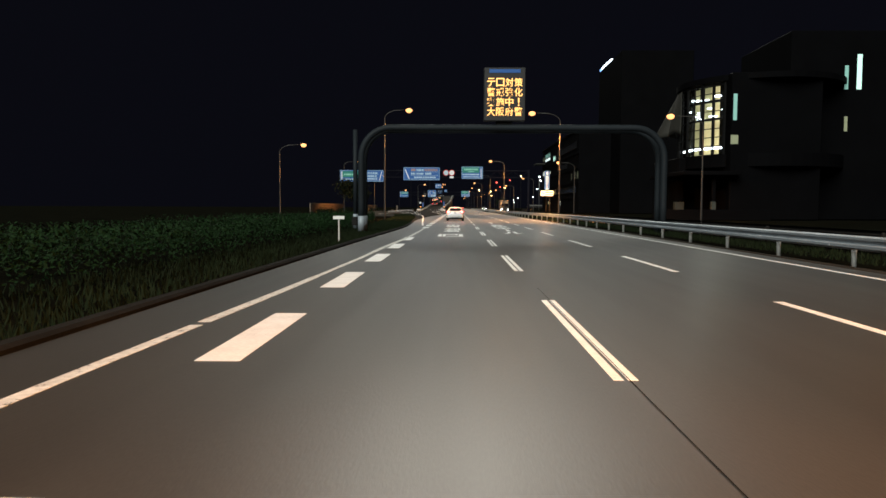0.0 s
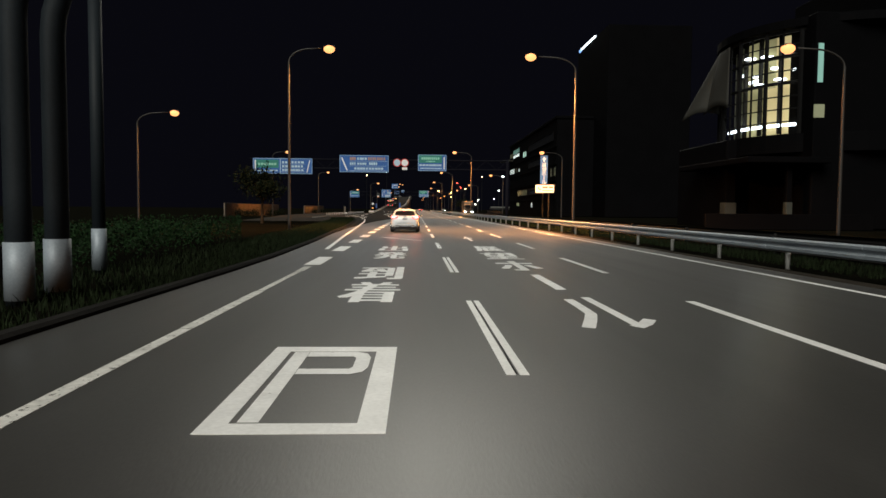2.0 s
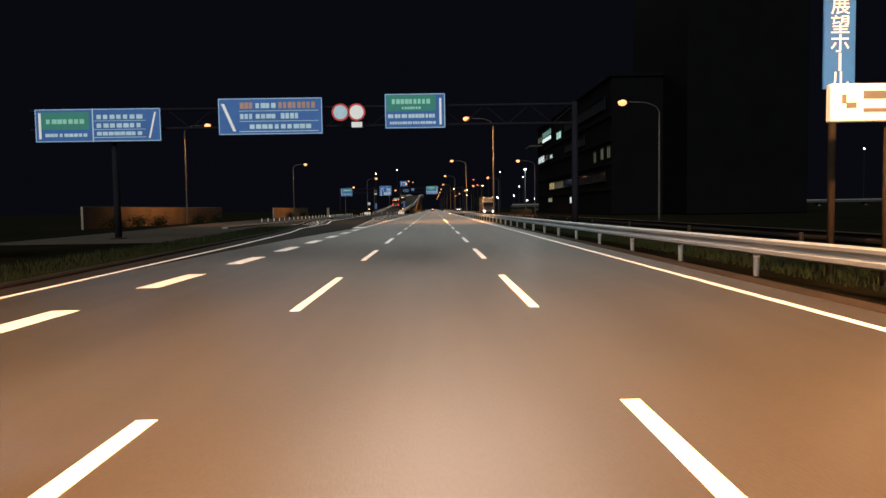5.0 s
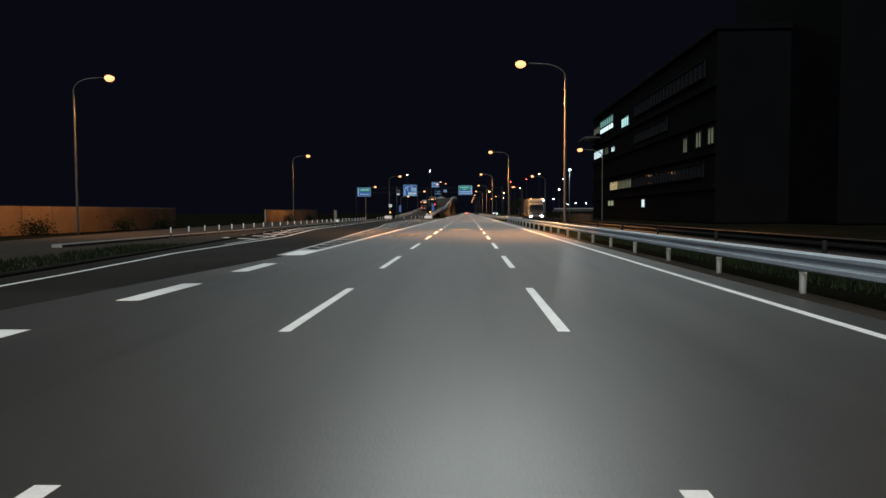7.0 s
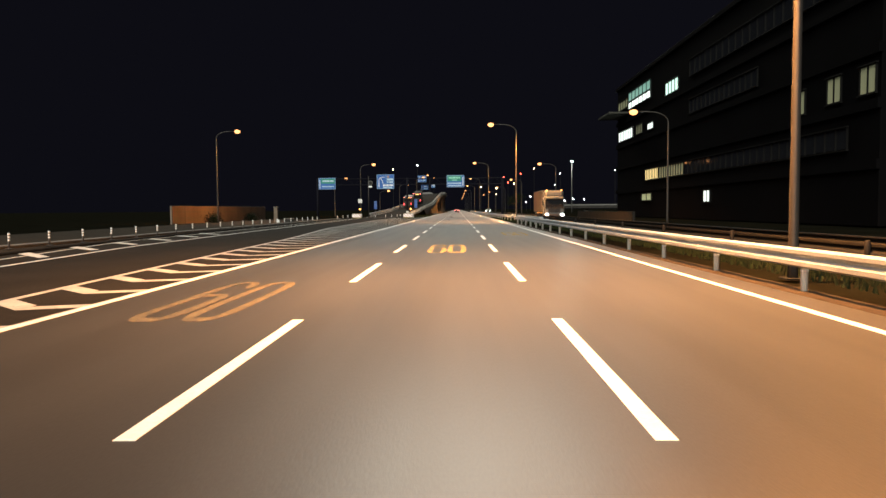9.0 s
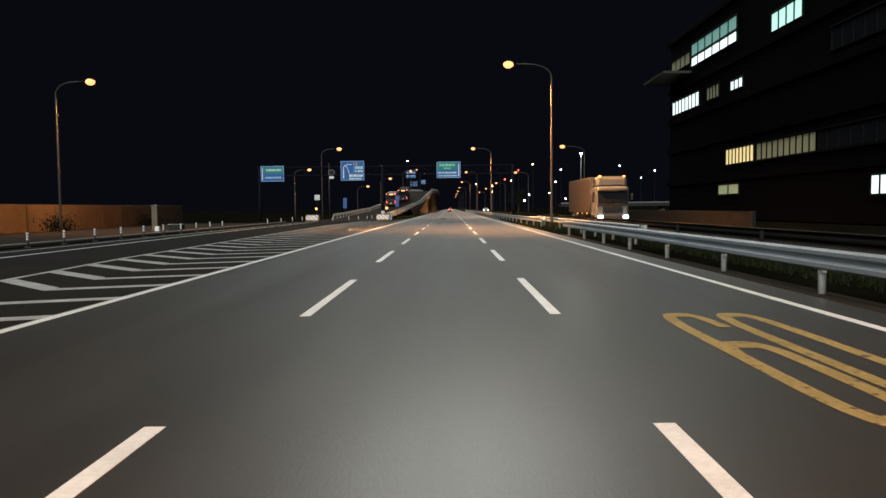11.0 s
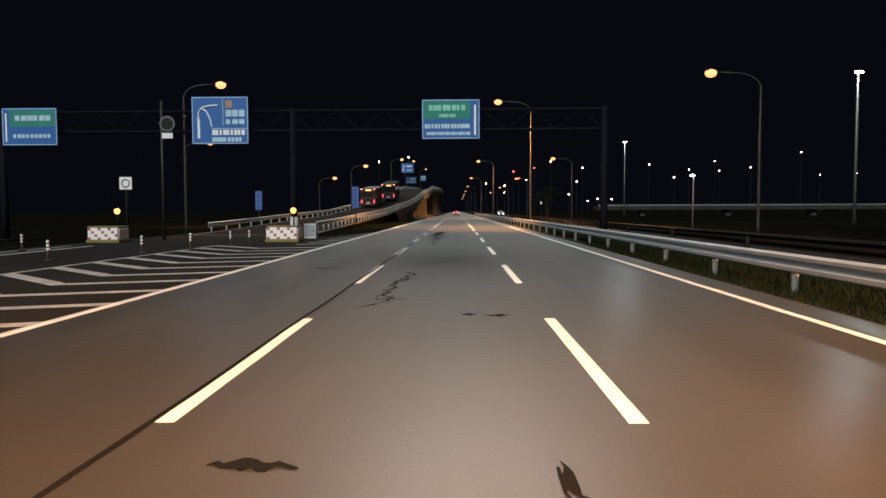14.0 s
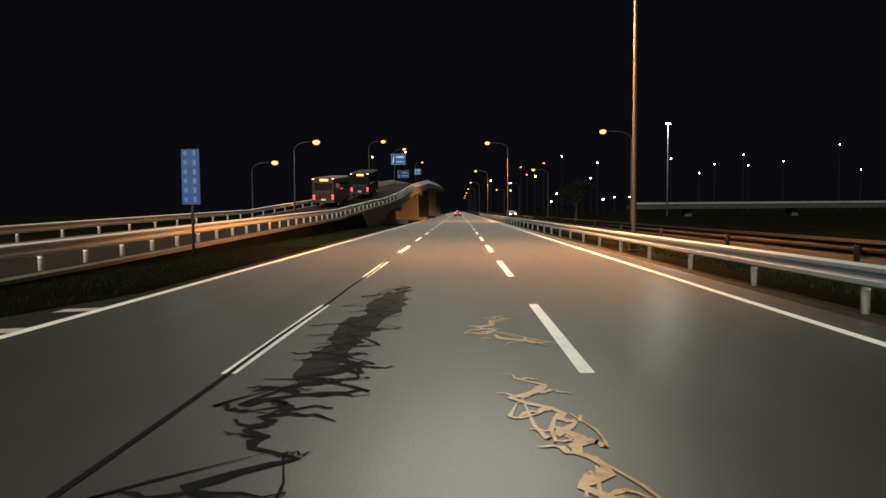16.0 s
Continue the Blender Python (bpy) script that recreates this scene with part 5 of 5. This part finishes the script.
FAR = [(49, 6, "w"), (52, 10, "w"), (66, 11, "w"), (76, 7, "w"), (82, 8, "w"), (90, 8, "w"), (69, 18, "w"), (73, 26, "w"), (28, 16, "o"), (28, 12, "o"), (17, 17, "o"), (36, 20, "r"), (40, 19, "o"), (55, 30, "o"), (112, 28, "w"), (124, 20, "w"), (136, 25, "w"), (151, 30, "w"), (152, 24, "o"), (170, 26, "w"), (196, 34, "w"), (206, 21, "w"), (230, 22, "w"), (262, 40, "w"), (290, 36, "w"), (322, 30, "o"), (345, 44, "w"), (33, 24, "r"), (45, 26, "r"), (-28, 33, "w"), (-45, 30, "o")]
for x, z, c in FAR:
    far = thing("far_lamp", (x, 640 + rr.uniform(-6, 6), 0), "tiny distant lit lamp on a thin pole", "lamp", "far lamps")
    part("pole", tubed([(0, 0, -0.1), (0, 0, z)], [0.2, 0.12], 6), GALV_DARK, far)
    h = part("head", heads[c], None, far)
    h.location = (0, 0, z)


# ---- vehicles ----
def wheel(root, x, y, r, w, inward):
    wh = part("wheel", tubed([(x - w / 2, y, r), (x - w / 2 + 0.03, y, r), (x + w / 2 - 0.03, y, r), (x + w / 2, y, r)], [r * 0.9, r, r, r * 0.9], 24), RUBBER, root, "black rubber tyre")
    bm = bmesh.new()
    s = -inward
    xo = x + s * (w / 2 + 0.004)
    for k in range(5):
        a = k * math.tau / 5
        c = Vector((xo, y + 0.36 * r * math.cos(a), r + 0.36 * r * math.sin(a)))
        box(bm, c, (0.03, 0.16 * r * 1.4, 0.55 * r), Matrix.Rotation(-a + math.pi / 2, 3, "X").to_4x4())
    tube(bm, [(xo, y + 0.68 * r * math.cos(k * math.tau / 20), r + 0.68 * r * math.sin(k * math.tau / 20)) for k in range(21)], 0.03, 6, False)
    part("rim", bm, CHROME, wh, "silver alloy rim")
    return wh


def build_car(x, y, paint=CAR_WHITE, label="white five-door hatchback with lit red tail lamps", beams=True):
    """A white five-door hatchback, tail at y, nose ahead; body lofted from cross rings."""
    root = thing("car", (x, y, 0), label, "car", "cars")
    # along the length: y, sill half width, belt half width, belt z, roof half width, roof z
    st = [(0.00, 0.60, 0.58, 0.97, 0.46, 1.33), (0.07, 0.76, 0.72, 0.985, 0.53, 1.365), (0.24, 0.845, 0.80, 1.0, 0.58, 1.39), (0.55, 0.88, 0.845, 1.0, 0.60, 1.415), (0.95, 0.89, 0.86, 0.985, 0.62, 1.435), (1.45, 0.89, 0.865, 0.965, 0.635, 1.445), (2.00, 0.885, 0.865, 0.945, 0.63, 1.435), (2.55, 0.885, 0.86, 0.93, 0.60, 1.35), (3.05, 0.885, 0.85, 0.91, 0.60, 1.12), (3.35, 0.885, 0.84, 0.90, 0.64, 0.945), (3.80, 0.87, 0.79, 0.84, 0.58, 0.875), (4.15, 0.80, 0.70, 0.74, 0.50, 0.77), (4.29, 0.62, 0.56, 0.62, 0.42, 0.64)]
    rake = [0.06, 0.02, 0.0, 0.05, 0.11, 0.17, 0.47, 0.60, 0.66]  # how far each ring level leans forward at the tail
    rings = []
    for i, (yy, ws_, wb_, zb, wr_, zr) in enumerate(st):
        low = 0.25 if 0 < i < len(st) - 1 else 0.32
        ring = [(ws_ - 0.12, low), (ws_ - 0.02, low + 0.07), (ws_ + 0.0, low + 0.30), (ws_ - 0.012, zb - 0.14), (wb_ - 0.01, zb), (wb_ - 0.07, zb + 0.05), (wr_ + 0.05, zr - 0.10), (wr_ - 0.08, zr - 0.012), (0.0, zr + 0.015)]
        f = max(0.0, 1 - yy / 0.95)
        rings.append([(a, yy + rake[j] * f, b) for j, (a, b) in enumerate(ring)])
    bm = bmesh.new()

    def quad(b, *ps):
        b.faces.new([b.verts.new(p) for p in ps])
    for i in range(len(st) - 1):
        for j in range(8):
            for sgn in (-1, 1):
                q = [(sgn * p[0], p[1], p[2]) for p in (rings[i][j], rings[i][j + 1], rings[i + 1][j + 1], rings[i + 1][j])]
                quad(bm, *q)
    for j in range(8):
        a, b = rings[0][j], rings[0][j + 1]
        quad(bm, a, b, (-b[0], b[1], b[2]), (-a[0], a[1], a[2]))
        a, b = rings[-1][j], rings[-1][j + 1]
        quad(bm, a, b, (-b[0], b[1], b[2]), (-a[0], a[1], a[2]))
    quad(bm, *[(s * r[0][0], r[0][1], r[0][2]) for s, r in ((1, rings[0]), (1, rings[-1]), (-1, rings[-1]), (-1, rings[0]))])
    bmesh.ops.remove_doubles(bm, verts=bm.verts, dist=0.002)
    body = part("body", bm, paint, root, "glossy painted body", True)
    m_ = body.modifiers.new("rounding", "SUBSURF")
    m_.levels = m_.render_levels = 2

    def pane(name, pts, thick=0.02):
        b = bmesh.new()
        b.faces.new([b.verts.new(p) for p in pts])
        r = bmesh.ops.extrude_face_region(b, geom=b.faces[:])
        c = Vector((0, 2.0, 0.8))
        for v in r["geom"]:
            if isinstance(v, bmesh.types.BMVert):
                v.co += (v.co - c).normalized() * thick
        return part(name, b, CAR_GLASS, root, "dark tinted glass")
    # rear window, side windows, windscreen
    half = [(0.0, 1.03), (0.36, 1.035), (0.55, 1.055), (0.605, 1.085), (0.595, 1.15), (0.56, 1.25), (0.53, 1.292), (0.0, 1.305)]
    loop_ = half + [(-a, b) for a, b in half[-2:0:-1]]
    pane("rear_window", [(a, 0.13 + (b - 0.98) * 0.98 + 0.10 * a * a, b) for a, b in loop_], 0.035)
    sp = bmesh.new()
    rows = [[(u, 0.30 + 0.10 * (u / 0.56) ** 2, 1.375 - 0.05 * (u / 0.56) ** 2), (u, 0.75, 1.425 - 0.05 * (u / 0.56) ** 2), (u, 0.75, 1.40 - 0.05 * (u / 0.56) ** 2), (u, 0.31 + 0.10 * (u / 0.56) ** 2, 1.345 - 0.05 * (u / 0.56) ** 2)] for u in [-0.56 + 0.14 * k for k in range(9)]]
    vr = [[sp.verts.new(p) for p in row] for row in rows]
    for p, q in zip(vr, vr[1:]):
        for j in range(4):
            sp.faces.new((p[j], p[(j + 1) % 4], q[(j + 1) % 4], q[j]))
    sp.faces.new(vr[0])
    sp.faces.new(vr[-1][::-1])
    part("spoiler", sp, paint, root, smooth=False)
    for s in (-1, 1):
        pane("side_window", [(s * 0.815, 0.62, 1.02), (s * 0.725, 0.80, 1.28), (s * 0.70, 1.20, 1.36), (s * 0.70, 1.62, 1.37), (s * 0.825, 1.62, 1.0)], 0.015)
        pane("side_window", [(s * 0.825, 1.70, 1.0), (s * 0.70, 1.70, 1.37), (s * 0.69, 2.2, 1.36), (s * 0.70, 2.55, 1.25), (s * 0.82, 3.0, 0.98)], 0.015)
        part("door_seam", boxed((s * 0.888, 1.66, 0.68), (0.012, 0.014, 0.6)), BLACK, root)
        part("door_seam", boxed((s * 0.888, 2.98, 0.64), (0.012, 0.014, 0.5)), BLACK, root)
        for yy in (1.25, 2.1):
            part("door_handle", boxed((s * 0.893, yy, 0.86), (0.03, 0.2, 0.035), 0.01), paint, root)
        mir = part("mirror", boxed((s * 1.0, 2.62, 1.0), (0.2, 0.12, 0.13), 0.04), paint, root)
        part("mirror_glass", boxed((s * 1.0, 2.557, 1.0), (0.16, 0.01, 0.1)), DARK_GLASS, mir)
        b = bmesh.new()
        v0 = [(s * 0.44, 0.085, 0.99), (s * 0.44, 0.075, 0.91), (s * 0.58, 0.085, 0.86), (s * 0.70, 0.12, 0.85), (s * 0.795, 0.19, 0.88), (s * 0.83, 0.33, 0.95), (s * 0.80, 0.33, 1.02), (s * 0.70, 0.20, 1.02), (s * 0.58, 0.13, 1.01)]
        b.faces.new([b.verts.new(p) for p in v0])
        rr_ = bmesh.ops.extrude_face_region(b, geom=b.faces[:])
        bmesh.ops.translate(b, vec=(s * 0.035, -0.05, 0), verts=[v for v in rr_["geom"] if isinstance(v, bmesh.types.BMVert)])
        tl = part("tail_lamp", b, TAIL_RED, root, "glowing red tail lamp cluster")
        part("light_band", tubed([(s * 0.50, 0.03, 0.965), (s * 0.66, 0.075, 0.975), (s * 0.79, 0.17, 0.98), (s * 0.82, 0.22, 0.945), (s * 0.76, 0.115, 0.895), (s * 0.60, 0.035, 0.89)], 0.026, 6), BRAKE_RED, tl, "glowing red light band")
        wheel(root, s * 0.80, 0.86, 0.315, 0.21, -s)
        wheel(root, s * 0.80, 3.56, 0.315, 0.21, -s)
        for yy in (0.86, 3.56):
            b = bmesh.new()
            bmesh.ops.create_cone(b, cap_ends=True, segments=28, radius1=0.375, radius2=0.375, depth=0.2)
            bmesh.ops.rotate(b, matrix=Matrix.Rotation(math.pi / 2, 3, "Y"), verts=b.verts)
            bmesh.ops.translate(b, vec=(s * 0.795, yy, 0.335), verts=b.verts)
            part("wheel_arch", b, BLACK, root)
        part("exhaust", boxed((s * 0.47, 0.0, 0.34), (0.2, 0.06, 0.05), 0.02), GALV, root)
        hl = part("headlamp", boxed((s * 0.62, 4.1, 0.66), (0.32, 0.22, 0.12), 0.05), HEADLAMP, root, "lit white headlamp")
        if not beams:
            continue
        L = new("headlamp_light", bpy.data.lights.new("headlamp_light", "SPOT"))
        L.data.energy, L.data.color, L.data.spot_size, L.data.spot_blend, L.data.shadow_soft_size, L.parent = 900, (0.9, 0.97, 1.0), radians(60), 0.8, 0.08, root
        L.matrix_local = look((s * 0.62, 4.32, 0.66), (s * 0.9, 16, 0.0))
    part("undertray", boxed((0, 2.15, 0.22), (1.5, 3.9, 0.16), 0.03), BLACK, root)
    df = bmesh.new()
    out = [(-0.80, 0.20), (0.80, 0.20), (0.80, 0.30), (0.70, 0.36), (0.52, 0.44), (-0.52, 0.44), (-0.70, 0.36), (-0.80, 0.30)]
    back = [df.verts.new((a, -0.025 + 0.28 * abs(a) ** 3 , b)) for a, b in out]
    front = [df.verts.new((a * 0.96, 0.5, b)) for a, b in out]
    df.faces.new(back)
    df.faces.new(front[::-1])
    for k in range(8):
        df.faces.new((back[k], front[k], front[(k + 1) % 8], back[(k + 1) % 8]))
    part("diffuser", df, BLACK, root, "black lower bumper")
    part("diffuser_trim", boxed((0, -0.03, 0.37), (0.42, 0.03, 0.05), 0.012), GALV, root)
    pl = part("number_plate", boxed((0, 0.045, 0.83), (0.34, 0.03, 0.17), 0.008), SIGN_WHITE, root, "white number plate")
    for u, z, w in ((-0.06, 0.88, 0.16), (0.0, 0.81, 0.26)):
        part("plate_bar", boxed((u, 0.028, z), (w, 0.006, 0.035 if z > 0.85 else 0.06)), GALV, pl)
    part("tailgate_seam", boxed((0, 0.0, 0.575), (1.0, 0.03, 0.005)), GREY_BACK, root)
    part("badge", tubed([(0, 0.14, 0.985), (0, 0.085, 0.985)], 0.04, 16), GALV, root)
    part("high_brake_lamp", boxed((0, 0.285, 1.362), (0.34, 0.02, 0.022), 0.005), BRAKE_RED, root)
    part("aerial", tubed([(0, 0.9, 1.42), (0, 0.75, 1.52)], 0.02, 6), BLACK, root)
    return root


build_car(-3.32, 72.6)
CAR_DARK = surface("dark_car_paint", (0.02, 0.022, 0.026), 0.3, var=0.05, fine=2, bump=0.0)
build_car(0.1, 452, CAR_DARK, "dark hatchback far ahead with lit tail lamps", False)
for x, y in ((13.0, 436), (16.2, 492)):
    oc = build_car(x, y, CAR_DARK, "dark oncoming hatchback with lit headlamps", False)
    oc.rotation_euler = (0, 0, math.pi)


BUS_GREY = surface("grey_bus_paint", (0.008, 0.008, 0.009), 0.5, var=0.06, fine=3, bump=0.0)


def build_bus(x, y, z, label):
    root = thing("bus", (x, y, z), label, "bus", "buses")
    part("body", boxed((0, 5, 1.72), (2.5, 10, 2.75), 0.14), BUS_GREY if x < -13 else GALV_DARK, root)
    part("rear_window", boxed((0, -0.01, 2.15), (1.9, 0.06, 0.8), 0.03), DARK_GLASS, root)
    part("destination_sign", boxed((0.1, -0.03, 2.82), (0.9, 0.06, 0.24), 0.02), LED_AMBER, root, "amber destination display")
    part("engine_cover", boxed((0, -0.015, 1.2), (1.7, 0.05, 0.8), 0.03), BLACK, root)
    for k in range(5):
        part("louvre", boxed((0, -0.05, 0.95 + 0.12 * k), (1.5, 0.03, 0.04)), GALV_DARK, root)
    pl = part("number_plate", boxed((0.0, -0.06, 0.74), (0.44, 0.02, 0.2), 0.006), SIGN_WHITE, root, "white number plate")
    part("plate_bar", boxed((0, -0.075, 0.74), (0.34, 0.006, 0.07)), GREY_BACK, pl)
    for s in (-1, 1):
        for k in range(5):
            part("side_window", boxed((s * 1.245, 1.3 + 1.75 * k, 2.1), (0.04, 1.5, 0.85), 0.01), DARK_GLASS, root)
        tl = part("tail_lamp", boxed((s * 1.0, -0.03, 1.02), (0.32, 0.06, 0.5), 0.03), BLACK, root)
        for dz in (-0.14, 0.14):
            part("lamp_disc", tubed([(s * 1.0, -0.05, 1.02 + dz), (s * 1.0, -0.09, 1.02 + dz)], 0.12, 14), TAIL_RED, tl, "glowing red lamp disc")
        part("marker_lamp", boxed((s * 1.05, -0.02, 2.95), (0.2, 0.05, 0.1), 0.02), BRAKE_RED, root)
        part("mirror", boxed((s * 1.42, 10.05, 2.3), (0.14, 0.2, 0.42), 0.04), BLACK, root)
        part("mirror_arm", tubed([(s * 1.2, 9.9, 2.7), (s * 1.42, 10.05, 2.5)], 0.02, 6), BLACK, root)
        for yy in (2.2, 7.6):
            wheel(root, s * 1.08, yy, 0.48, 0.28, -s)
    part("bumper", boxed((0, -0.04, 0.52), (2.46, 0.16, 0.3), 0.05), BLACK, root)
    return root


for x, y, lab in ((-13.9, 343, "dark grey city bus climbing the ramp, lit tail lamps"), (-12.0, 357, "dark coach climbing the ramp, lit tail lamps")):
    b_ = build_bus(x, y, along(RISE, y + 2) + 0.03, lab)
    b_.rotation_euler = (math.atan2(along(RISE, y + 9) - along(RISE, y), 9), 0, 0)


def build_truck(x, y):
    """A cab-over lorry that faces the traveller, with a pale box trailer."""
    root = thing("truck", (x, y, 0), "cab-over truck with pale box trailer, headlamps lit", "truck")
    cab_ = part("cab", boxed((0, 1.0, 1.75), (2.45, 2.0, 2.5), 0.16), CAB_PAINT, root)
    part("windscreen", boxed((0, -0.02, 2.15), (2.22, 0.06, 0.92), 0.03), DARK_GLASS, cab_)
    part("sun_visor", boxed((0, -0.14, 2.68), (2.2, 0.22, 0.07), 0.02, Matrix.Rotation(-0.35, 4, "X")), BLACK, cab_)
    part("roof_deflector", boxed((0, 1.0, 3.3), (2.36, 1.6, 0.9), 0.25), CAB_PAINT, cab_)
    for u in (-0.5, 0.3):
        part("wiper", tubed([(u, -0.07, 1.72), (u + 0.45, -0.07, 1.98)], 0.015, 5), BLACK, cab_)
    part("front_panel", boxed((0, -0.03, 1.58), (2.3, 0.05, 0.16), 0.02), GALV_DARK, cab_)
    part("badge", tubed([(0, -0.05, 1.46), (0, -0.1, 1.46)], 0.07, 12), CHROME, cab_)
    part("grille", boxed((0, -0.02, 1.25), (1.5, 0.06, 0.5), 0.03), BLACK, cab_)
    for k in range(4):
        part("slat", boxed((0, -0.06, 1.08 + 0.11 * k), (1.4, 0.03, 0.03)), GALV_DARK, cab_)
    part("bumper", boxed((0, -0.05, 0.62), (2.45, 0.3, 0.42), 0.06), BLACK, cab_)
    for s in (-1, 1):
        part("headlamp", boxed((s * 0.95, -0.2, 0.72), (0.34, 0.06, 0.2), 0.03), HEADLAMP, cab_, "lit white headlamp")
        part("mirror", boxed((s * 1.45, 0.1, 2.2), (0.18, 0.12, 0.5), 0.03), BLACK, cab_)
        part("side_window", boxed((s * 1.215, 1.0, 2.2), (0.04, 1.0, 0.75), 0.01), DARK_GLASS, cab_)
        part("roof_lamp", boxed((s * 0.9, 0.22, 3.74), (0.18, 0.12, 0.1), 0.02), AMBER_BEACON, cab_)
        L = new("headlamp_light", bpy.data.lights.new("headlamp_light", "SPOT"))
        L.data.energy, L.data.color, L.data.spot_size, L.data.spot_blend, L.data.shadow_soft_size, L.parent = 300, (0.9, 0.97, 1.0), radians(60), 0.8, 0.1, root
        L.matrix_local = look((s * 0.95, -0.3, 0.72), (s * 0.95 + 0.5, -14, 0.0))
        for yy in (1.0, 8.2, 9.4, 10.6):
            wheel(root, s * 1.06, yy, 0.5, 0.3, -s)
        for yy in (3.5, 5.5, 7.5):
            part("marker_lamp", boxed((s * 1.24, yy, 0.95), (0.04, 0.12, 0.08), 0.01), AMBER_BEACON, root)
    part("trailer", boxed((0, 7.2, 2.4), (2.5, 9.6, 2.75), 0.05), SHELL_BOX, root)
    part("chassis", boxed((0, 6.8, 0.88), (0.9, 10.4, 0.24), 0.02), BLACK, root)
    part("side_guard", boxed((-1.2, 5.4, 0.7), (0.06, 3.4, 0.5), 0.02), GALV_DARK, root)
    return root


CAB_PAINT = surface("grey_cab_paint", (0.07, 0.075, 0.075), 0.35, var=0.05, fine=3, bump=0.0)
SHELL_BOX = surface("pale_box_body", (0.03, 0.028, 0.026), 0.5, var=0.12, fine=5, coarse=0.5, bump=0.02)
build_truck(12.4, 228)

# ---- planting ----
def leaf_cloud(name, n, place, size, material, seed, label, category, kind="stuff", parent=None):
    """Many small leaves as one mesh; place(r) gives a point."""
    r = random.Random(seed)
    v, f = [], []
    for k in range(n):
        c = Vector(place(r))
        a, b = Vector((r.gauss(0, 1), r.gauss(0, 1), r.gauss(0, 1))).normalized(), Vector((r.gauss(0, 1), r.gauss(0, 1), r.gauss(0, 1))).normalized()
        s_ = size * r.uniform(0.6, 1.4)
        i = len(v)
        v += [c - a * s_, c + b * s_ * 0.5, c + a * s_, c - b * s_ * 0.5]
        f.append((i, i + 1, i + 2, i + 3))
    me = bpy.data.meshes.new(name)
    me.from_pydata(v, [], f)
    me.materials.append(material)
    ob = new(name, me)
    if parent:
        ob.parent = parent
    else:
        tagged(ob, label, category, kind=kind)
    return ob


def hedge_spot(r):
    y = r.uniform(-25, 62)
    w = 0.5 + 0.5 * math.sin(0.9 * y) * math.sin(0.37 * y + 1)
    x = -10.0 - r.random() ** 1.5 * 5.5 + 0.25 * math.sin(1.3 * y) - max(0, (y - 40) * 0.02)
    return x, y, r.random() ** 0.6 * (0.75 + 0.35 * w)


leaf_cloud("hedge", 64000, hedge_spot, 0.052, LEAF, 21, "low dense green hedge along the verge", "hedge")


def blades(name, n, place, h, seed, label):
    r = random.Random(seed)
    v, f = [], []
    for k in range(n):
        x, y = place(r)
        hh = h * r.uniform(0.4, 1.3)
        a = r.uniform(0, math.tau)
        dx, dy = 0.02 * math.cos(a), 0.02 * math.sin(a)
        lx, ly = r.gauss(0, 0.35) * hh, r.gauss(0, 0.35) * hh
        i = len(v)
        v += [(x - dx, y - dy, -0.06), (x + dx, y + dy, -0.06), (x + lx, y + ly, hh)]
        f.append((i, i + 1, i + 2))
    me = bpy.data.meshes.new(name)
    me.from_pydata(v, [], f)
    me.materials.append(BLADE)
    tagged(new(name, me), label, "grass", kind="stuff")


blades("verge_grass", 36000, lambda r: ((lambda y: (along(LEFT_EDGE, y) - 0.25 - r.random() ** 1.4 * 3.2, y))(r.uniform(-10, 140))), 0.13, 31, "short rough grass on the verge")
blades("median_grass", 42000, lambda r: (7.7 + r.random() * 2.0, r.uniform(-5, 330)), 0.12, 32, "rough grass on the median strip")
blades("tall_median_grass", 11000, lambda r: (6.1 + 0.3 * r.random() + abs(r.gauss(0, 0.6)), 214 + 48 * r.random() ** 1.3), 0.14, 33, "tall grass hiding the guard rail posts")
blades("gore_grass", 24000, lambda r: ((lambda y: (-9.6 + r.random() * min(3.5, 0.8 + 0.21 * (y - 268)), y))(r.uniform(269, 345))), 0.08, 34, "rough grass between ramp and carriageway")


def tree(x, y, h, seed):
    r = random.Random(seed)
    root = thing("tree", (x, y, 0), "dark broadleaf tree in the night", "tree", "trees")
    bm = bmesh.new()
    tube(bm, [(0, 0, -0.1), (0.05, 0.05, h * 0.25), (0.0, 0.1, h * 0.5)], [h * 0.03, h * 0.022, h * 0.014], 8)
    tips = []
    for k in range(7):
        a = k * 0.9 + r.uniform(-0.3, 0.3)
        e = Vector((math.cos(a) * h * r.uniform(0.18, 0.32), math.sin(a) * h * r.uniform(0.18, 0.32), h * r.uniform(0.5, 0.88)))
        tube(bm, [(0.03, 0.05, h * r.uniform(0.25, 0.45)), tuple(e * 0.55 + Vector((0, 0, h * 0.2))), tuple(e)], [h * 0.012, h * 0.008, h * 0.003], 6)
        tips.append(e)
    part("trunk", bm, BARK, root)
    tips.append(Vector((0, 0, h * 0.85)))

    def spot(q):
        c = q.choice(tips)
        return c + Vector((q.gauss(0, 1), q.gauss(0, 1), q.gauss(0, 0.8))) * h * 0.1
    leaf_cloud("crown", 2600, spot, 0.16, DARK_LEAF, seed + 100, "", "", parent=root)


for k, (x, y, h) in enumerate(((-17.6, 98, 5.4), (21.5, 395, 7))):
    tree(x, y, h, 50 + k)
for k in range(7):
    bx, by = -31.8 + 0.3 * (k % 2), (146, 151, 158, 171, 180, 232, 250)[k]
    leaf_cloud("shrub", 900, lambda r: (bx + r.gauss(0, 0.45), by + r.gauss(0, 0.8), abs(r.gauss(0.45, 0.35))), 0.09, DARK_LEAF, 80 + k, "dark rounded shrub before the wall", "shrub", kind="")
